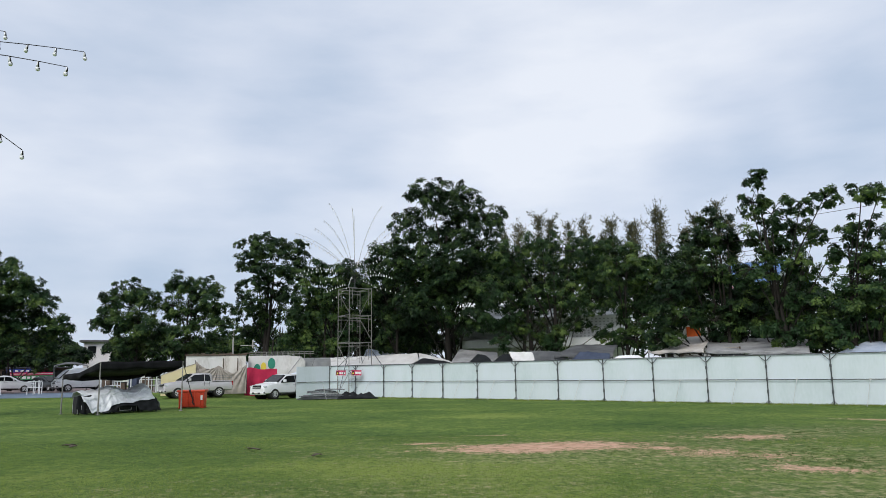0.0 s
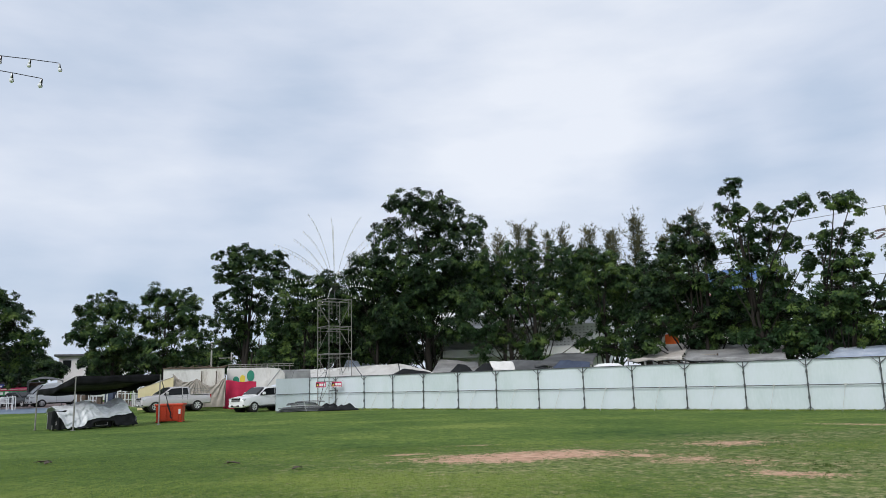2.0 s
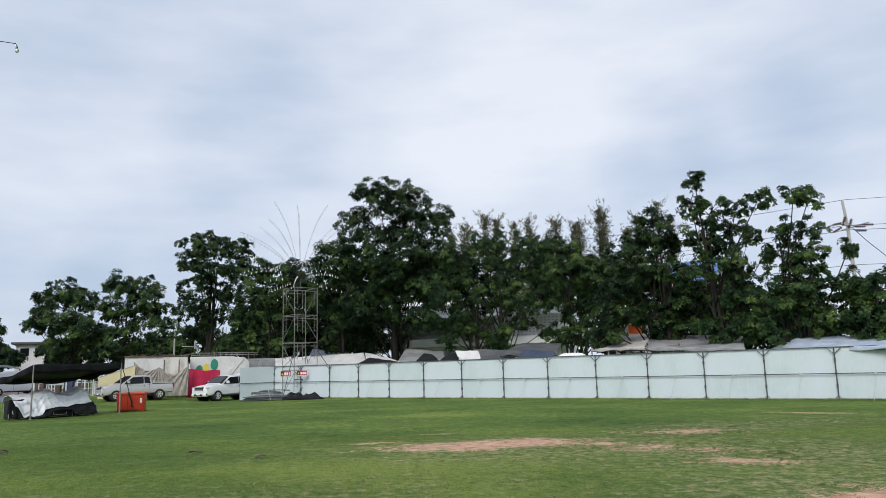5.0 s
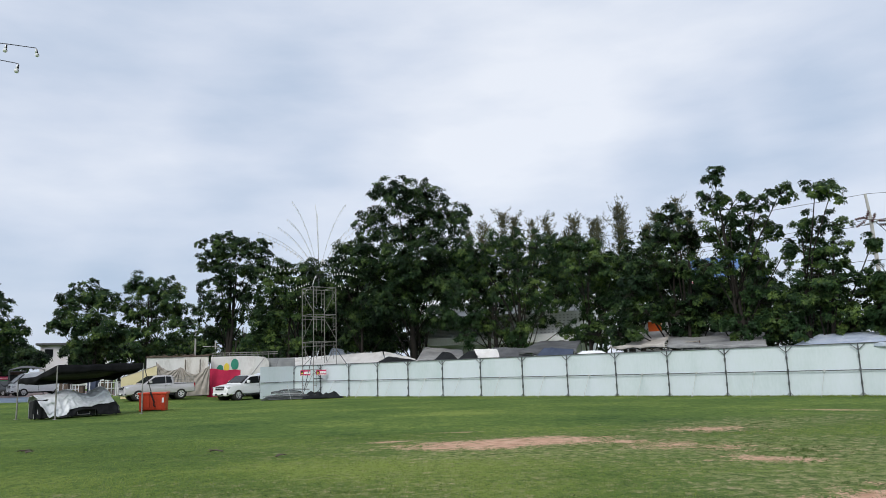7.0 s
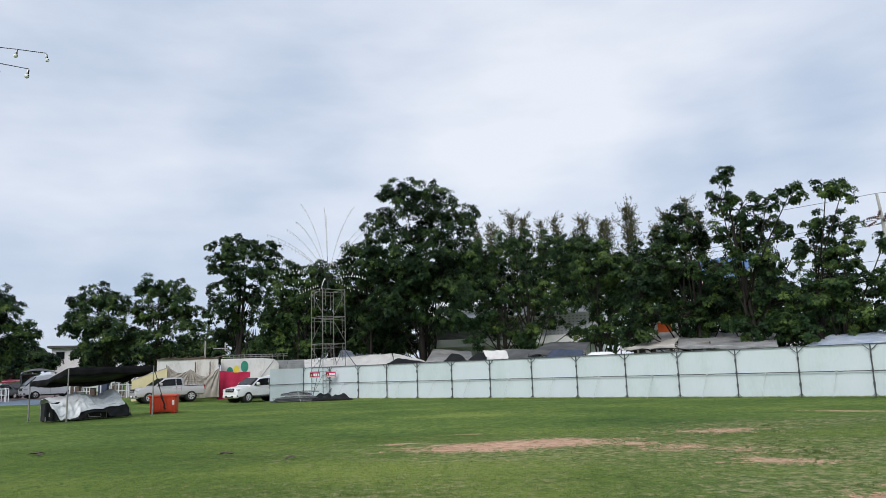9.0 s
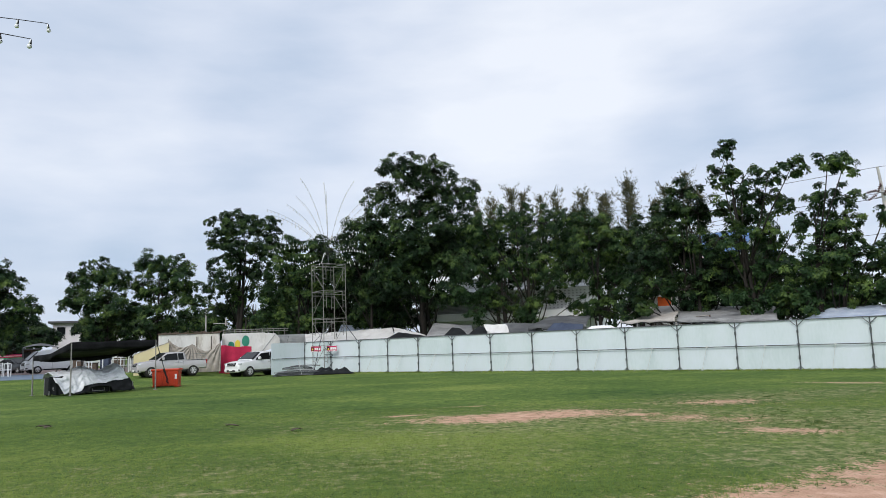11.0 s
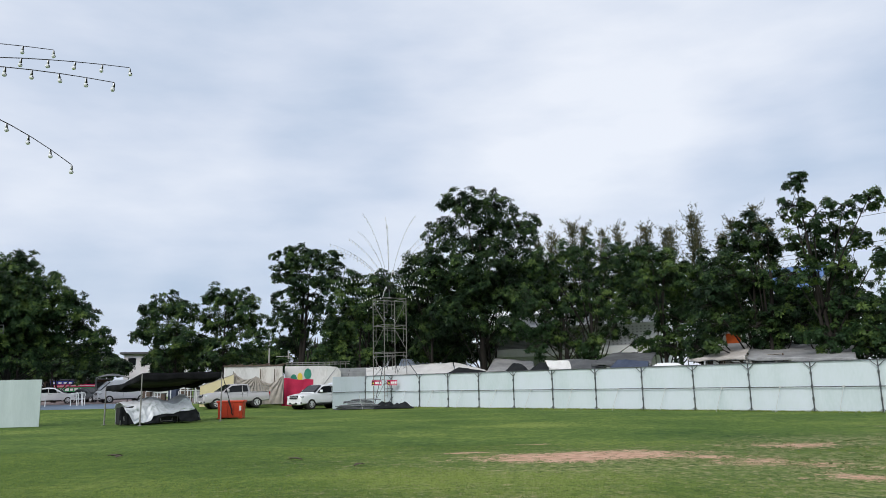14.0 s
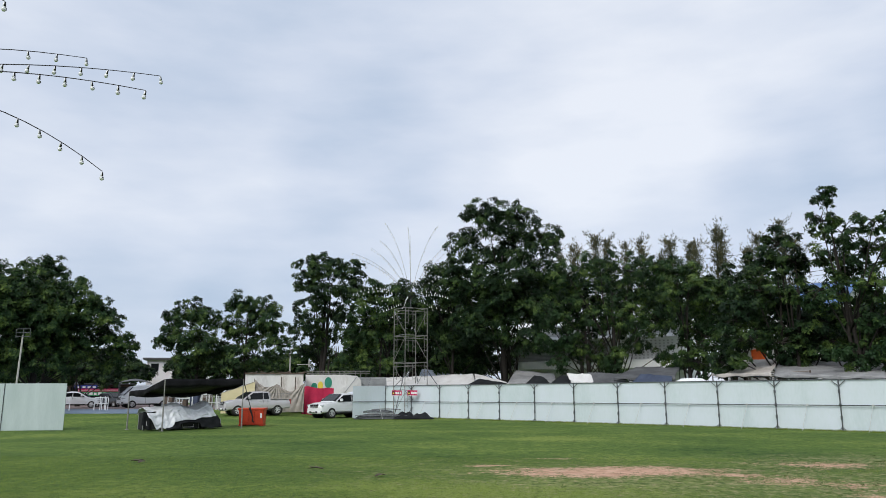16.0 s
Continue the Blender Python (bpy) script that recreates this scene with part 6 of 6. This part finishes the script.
leafy_tree((8.0, 53.4), [(-0.7, 10.7, 1.7), (-3.0, 10.1, 1.5), (1.6, 10.4, 1.6), (-4.1, 7.9, 1.7), (-1.6, 7.8, 1.9), (0.9, 7.7, 1.9), (2.9, 8.5, 1.6), (-4.9, 5.8, 1.2), (-3.1, 5.6, 1.1), (0.1, 4.7, 1.2), (2.6, 6.8, 1.2), (0.1, 3.4, 1.0), (-3.8, 4.1, 0.8), (-3.3, 5.1, 1.0), (-1.8, 5.0, 1.1), (1.6, 5.4, 1.0), (-0.8, 4.2, 0.8), (3.4, 4.6, 0.6), (3.7, 3.9, 0.6)], "weeping feathery green tree behind the hoarding fence", 19, 0.26, M_LEAF, 0.3, 0.95, 0.17, 1.4, 1, 0.26)
leafy_tree((12.3, 50.5), [(-0.3, 9.7, 1.4), (-1.4, 10.8, 1.0), (0.4, 8.5, 1.6), (1.8, 7.7, 1.5), (-0.1, 6.4, 1.2), (1.3, 5.4, 1.5), (0.1, 4.2, 1.2), (2.2, 4.0, 1.2)], TALL, 20, 0.27, M_LEAF, 0.3, 0.45, 0.22, 1.4, 1, 0.2)
leafy_tree((16.0, 43.1), [(0.1, 10.2, 1.1), (-0.8, 9.2, 1.3), (0.9, 9.1, 1.3), (-1.4, 7.5, 1.5), (0.3, 7.1, 1.7), (-2.5, 5.9, 1.3), (-0.9, 5.8, 1.3), (0.9, 5.1, 1.4), (-4.9, 3.6, 0.9), (-3.6, 3.6, 1.1), (-2.6, 3.6, 0.8), (1.1, 3.8, 0.9), (-0.2, 4.5, 1.0), (-1.6, 4.7, 1.1), (2.2, 5.6, 1.1), (0.3, 3.5, 0.8), (-2.9, 4.9, 1.0)], "dark green bushy tree with several stems behind the fence", 21, 0.27, M_LEAF2, 0.3, 0.45, 0.26, 1.3, 3, 0.16)
leafy_tree((18.7, 40.9), [(-0.7, 12.7, 0.7), (-1.0, 11.1, 1.1), (0.0, 10.5, 1.1), (1.5, 10.7, 0.8), (2.6, 10.7, 0.8), (1.0, 9.6, 1.1), (-0.7, 9.1, 1.4), (2.1, 9.2, 0.9), (0.3, 7.9, 1.3), (-1.3, 7.2, 1.4), (1.3, 7.3, 1.0), (2.8, 7.9, 0.6), (-0.2, 5.9, 1.6), (1.1, 5.0, 1.5), (-1.2, 4.6, 1.3), (0.2, 3.6, 1.1), (1.6, 3.6, 1.0)], "open-crowned green tree with a leafy top shoot", 22, 0.25, M_LEAF, 0.3, 0.35, 0.27, 0.95, 2, 0.15)
leafy_tree((21.2, 37.4), [(0.6, 10.5, 0.7), (1.2, 9.9, 0.8), (0.1, 9.0, 0.7), (0.8, 8.7, 1.1), (0.2, 7.5, 1.0), (1.0, 7.4, 1.1), (0.3, 6.0, 1.5), (1.2, 5.5, 1.1), (-0.6, 4.9, 1.3), (0.6, 4.3, 1.5), (2.1, 4.0, 0.9), (-1.2, 3.6, 1.0), (0.0, 3.1, 1.0), (1.5, 3.2, 0.9), (3.0, 7.7, 0.5)], "open-crowned green tree with upright shoots", 23, 0.24, M_LEAF, 0.3, 0.35, 0.27, 1.0, 2, 0.13)
# back trees: their shade is put into the darker M_LEAF2 leaf colour
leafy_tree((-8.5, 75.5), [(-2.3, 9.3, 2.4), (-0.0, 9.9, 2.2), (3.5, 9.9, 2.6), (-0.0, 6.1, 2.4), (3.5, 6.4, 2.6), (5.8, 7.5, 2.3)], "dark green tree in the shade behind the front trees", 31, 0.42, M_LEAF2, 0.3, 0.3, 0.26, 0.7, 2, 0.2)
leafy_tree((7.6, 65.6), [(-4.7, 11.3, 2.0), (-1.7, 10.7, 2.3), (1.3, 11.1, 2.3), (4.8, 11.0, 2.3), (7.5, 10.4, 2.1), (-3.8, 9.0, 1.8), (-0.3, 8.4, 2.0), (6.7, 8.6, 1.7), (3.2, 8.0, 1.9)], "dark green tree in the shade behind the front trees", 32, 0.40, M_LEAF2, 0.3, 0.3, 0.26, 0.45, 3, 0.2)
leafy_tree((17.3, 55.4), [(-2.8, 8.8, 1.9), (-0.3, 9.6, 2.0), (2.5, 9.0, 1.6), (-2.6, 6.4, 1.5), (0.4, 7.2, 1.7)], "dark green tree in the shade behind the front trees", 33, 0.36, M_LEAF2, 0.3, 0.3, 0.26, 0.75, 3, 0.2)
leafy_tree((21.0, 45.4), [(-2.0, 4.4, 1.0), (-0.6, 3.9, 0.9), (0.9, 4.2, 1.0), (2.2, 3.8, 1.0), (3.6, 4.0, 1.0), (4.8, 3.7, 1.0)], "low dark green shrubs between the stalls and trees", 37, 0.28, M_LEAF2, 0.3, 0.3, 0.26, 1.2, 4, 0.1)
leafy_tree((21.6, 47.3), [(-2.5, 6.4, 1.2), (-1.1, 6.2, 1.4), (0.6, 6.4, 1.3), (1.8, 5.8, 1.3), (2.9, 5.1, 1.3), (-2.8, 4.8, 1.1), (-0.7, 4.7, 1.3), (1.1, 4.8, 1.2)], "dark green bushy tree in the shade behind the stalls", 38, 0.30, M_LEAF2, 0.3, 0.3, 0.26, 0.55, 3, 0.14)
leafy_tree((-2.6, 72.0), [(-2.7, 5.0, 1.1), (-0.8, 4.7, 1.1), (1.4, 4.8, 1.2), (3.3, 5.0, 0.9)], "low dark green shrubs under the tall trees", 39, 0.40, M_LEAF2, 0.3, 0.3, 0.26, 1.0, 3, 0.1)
leafy_tree((-37.4, 97.0), [(-4.5, 5.1, 1.7), (-2.9, 5.4, 2.1), (-0.1, 5.6, 2.2), (3.4, 5.0, 2.0), (6.6, 5.3, 2.2), (9.5, 5.1, 1.8)], "low green shrubs and trees along the far road", 34, 0.5, M_LEAF2, 0.3, 0.3, 0.3, 0.8, 3, 0.15)
leafy_tree((-22.3, 95.4), [(-2.9, 4.6, 0.9), (1.4, 4.8, 1.2), (4.2, 5.5, 1.7), (6.4, 5.7, 2.0), (8.6, 5.9, 2.1)], "low green shrubs and trees beyond the trucks", 35, 0.5, M_LEAF, 0.3, 0.3, 0.3, 0.8, 3, 0.15)
leafy_tree((-62.3, 100.2), [(-6.0, 7.1, 4.4), (-2.2, 6.4, 4.5), (1.7, 6.3, 4.2), (5.4, 5.8, 3.5), (8.6, 5.5, 2.7), (11.1, 5.0, 1.8)], "dark low trees behind the roadside shop", 36, 0.5, M_LEAF2, 0.3, 0.3, 0.3, 0.8, 3, 0.15)
leafy_tree((23.3, 34.9), [(-0.2, 5.4, 0.9), (0.3, 5.7, 1.0), (0.8, 5.1, 1.1), (-0.4, 4.1, 1.1), (0.5, 3.8, 1.2), (1.4, 4.3, 1.2), (0.8, 3.0, 1.0), (2.0, 5.5, 1.2)], "low bushy green tree behind the hoarding fence", 24, 0.26, M_LEAF, 0.3, 0.35, 0.27, 1.7, 2, 0.14)
# filler thickets, also darkened by leaf colour to stand for shade
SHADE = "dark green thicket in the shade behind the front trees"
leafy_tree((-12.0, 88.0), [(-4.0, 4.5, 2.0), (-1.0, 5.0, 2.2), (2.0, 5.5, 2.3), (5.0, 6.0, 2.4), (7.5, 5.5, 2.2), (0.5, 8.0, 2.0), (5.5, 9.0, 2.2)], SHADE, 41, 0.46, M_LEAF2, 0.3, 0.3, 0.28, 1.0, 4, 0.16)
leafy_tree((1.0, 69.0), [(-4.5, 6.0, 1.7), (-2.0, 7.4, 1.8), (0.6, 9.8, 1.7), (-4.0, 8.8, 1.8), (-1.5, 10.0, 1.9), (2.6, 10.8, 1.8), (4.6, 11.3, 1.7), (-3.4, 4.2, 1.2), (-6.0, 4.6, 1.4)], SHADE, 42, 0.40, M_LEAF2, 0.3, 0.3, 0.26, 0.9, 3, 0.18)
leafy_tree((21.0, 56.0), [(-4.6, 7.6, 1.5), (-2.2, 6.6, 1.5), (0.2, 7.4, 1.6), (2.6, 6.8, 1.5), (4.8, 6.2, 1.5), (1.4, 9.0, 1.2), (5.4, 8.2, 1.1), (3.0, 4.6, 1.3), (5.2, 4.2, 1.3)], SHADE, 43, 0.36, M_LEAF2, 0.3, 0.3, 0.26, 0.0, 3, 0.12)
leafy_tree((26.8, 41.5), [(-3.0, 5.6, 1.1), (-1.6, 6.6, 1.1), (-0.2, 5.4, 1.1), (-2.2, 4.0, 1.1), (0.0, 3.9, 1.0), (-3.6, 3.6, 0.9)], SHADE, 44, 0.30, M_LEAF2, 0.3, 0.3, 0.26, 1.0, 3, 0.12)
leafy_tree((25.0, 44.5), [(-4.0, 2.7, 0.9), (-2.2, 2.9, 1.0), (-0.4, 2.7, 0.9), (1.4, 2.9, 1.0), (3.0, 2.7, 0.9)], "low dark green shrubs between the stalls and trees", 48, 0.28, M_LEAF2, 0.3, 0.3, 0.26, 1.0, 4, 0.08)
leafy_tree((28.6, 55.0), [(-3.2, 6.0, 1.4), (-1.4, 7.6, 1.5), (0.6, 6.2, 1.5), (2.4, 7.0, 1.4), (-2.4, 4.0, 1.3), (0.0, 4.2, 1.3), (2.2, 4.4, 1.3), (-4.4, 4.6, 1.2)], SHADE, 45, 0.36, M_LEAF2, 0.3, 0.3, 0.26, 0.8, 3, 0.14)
leafy_tree((-22.0, 101.0), [(-6.5, 6.0, 2.0), (-3.6, 7.2, 2.0), (-0.6, 6.0, 2.2), (2.4, 7.6, 2.1), (5.4, 8.4, 2.3), (-2.0, 4.0, 2.0), (3.4, 4.6, 2.0)], "low green trees in the distance beyond the trucks", 46, 0.5, M_LEAF, 0.3, 0.3, 0.28, 0.8, 4, 0.16)
leafy_tree((-46.5, 79.5), [(-4.5, 4.2, 1.5), (-2.2, 4.0, 1.4), (0.2, 4.3, 1.5), (2.6, 4.0, 1.4), (5.2, 4.4, 1.6)], "dark green shrubs overhanging the roadside shop", 47, 0.4, M_LEAF2, 0.3, 0.4, 0.28, 1.0, 4, 0.12)
for i, (x, h) in enumerate(((7.2, 17.6), (8.9, 18.7), (11.3, 20.0), (12.9, 19.6), (14.5, 18.9), (16.5, 19.1), (18.0, 17.4), (19.6, 18.8), (21.3, 18.4), (22.9, 18.9), (24.8, 20.7), (26.2, 20.1), (28.1, 18.4), (29.7, 19.6), (31.3, 21.0), (33.0, 18.6))):
    casuarina((x + 0.4 * math.sin(3.3 * i), 84.0 + 1.6 * math.sin(7 * i)), h, 60 + i)

# ---- short grass blades on the near lawn ----
rs = np.random.RandomState(9)
n_ = 200000
gy = 7.5 + 15.0 * rs.uniform(0, 1, n_) ** 1.4
gx = rs.uniform(-1, 1, n_) * (gy * 0.72 + 1.5)
keep = np.ones(n_, bool)
for bx, by, ba, bw, bt, amount in BARE:
    if amount < 0.5:
        continue
    ct, st = math.cos(radians(bt)), math.sin(radians(bt))
    u, v = ((gx - bx) * ct + (gy - by) * st) / ba, (-(gx - bx) * st + (gy - by) * ct) / bw
    keep &= (u * u + v * v) > 1.1 * rs.uniform(0.5, 1.6, n_)
gx, gy = gx[keep], gy[keep]
n_ = len(gx)
base = np.stack([gx, gy, np.full(n_, -0.03)], 1)
tipv = np.stack([rs.normal(0, 0.018, n_), rs.normal(0, 0.018, n_), rs.uniform(0.030, 0.050, n_)], 1)
az = rs.uniform(0, math.tau, n_)
wide = np.stack([np.cos(az), np.sin(az), np.zeros(n_)], 1) * rs.uniform(0.0025, 0.005, (n_, 1))
blades = np.stack([base - wide, base + wide, base + tipv + wide * 0.25, base + tipv - wide * 0.25], 1).reshape(-1, 3)
tagged(new("grass", mesh_quads(blades, np.arange(len(blades)).reshape(-1, 4), M_BLADE)), "short mown green grass blades on the lawn", "grass", "", "stuff")


def tufts(cx, cy, high, per, mat, label, rs):
    """Clumps of upright blades at cx, cy."""
    n = len(cx) * per
    x, y = np.repeat(cx, per) + rs.normal(0, 0.035, n), np.repeat(cy, per) + rs.normal(0, 0.035, n)
    foot = np.stack([x, y, np.full(n, -0.035)], 1)
    tip = np.stack([rs.normal(0, 0.03, n), rs.normal(0, 0.03, n), np.repeat(high, per) * rs.uniform(0.6, 1.1, n) + 0.03], 1)
    turn = rs.uniform(0, math.tau, n)
    half = np.stack([np.cos(turn), np.sin(turn), np.zeros(n)], 1) * rs.uniform(0.004, 0.009, (n, 1))
    v = np.stack([foot - half, foot + half, foot + tip + half * 0.3, foot + tip - half * 0.3], 1).reshape(-1, 3)
    tagged(new("grass", mesh_quads(v, np.arange(len(v)).reshape(-1, 4), mat)), label, "grass", "", "stuff")


# coarse clumps round and on the worn ground
cx, cy = [], []
for bx, by, ba, bw, bt, amount in BARE:
    k = int(26 * ba * bw) if amount < 0.58 else int(16 * ba * bw)
    lo, hi = (0.0, 1.2) if amount < 0.6 else (0.8, 1.3)
    q, r_ = rs.uniform(0, math.tau, k), rs.uniform(lo, hi, k)
    ct, st = math.cos(radians(bt)), math.sin(radians(bt))
    u, v = np.cos(q) * r_ * ba, np.sin(q) * r_ * bw
    cx.append(bx + u * ct - v * st)
    cy.append(by + u * st + v * ct)
cx, cy = np.concatenate(cx), np.concatenate(cy)
tufts(cx, cy, rs.uniform(0.0, 0.012, len(cx)), 9, M_COARSE, "coarse dark green grass clumps on the worn ground", rs)
# a fringe along the fence foot
along = rs.uniform(post_x(12), post_x(-4), 5200)
off = -0.05 - 0.35 * rs.uniform(0, 1, 5200) ** 2
ct, st = math.cos(radians(FENCE_TURN)), math.sin(radians(FENCE_TURN))
tufts(FENCE_X + along * ct - off * st, FENCE_Y + along * st + off * ct, rs.uniform(0.03, 0.10, 5200), 6, M_BLADE, "longer green grass along the fence foot", rs)
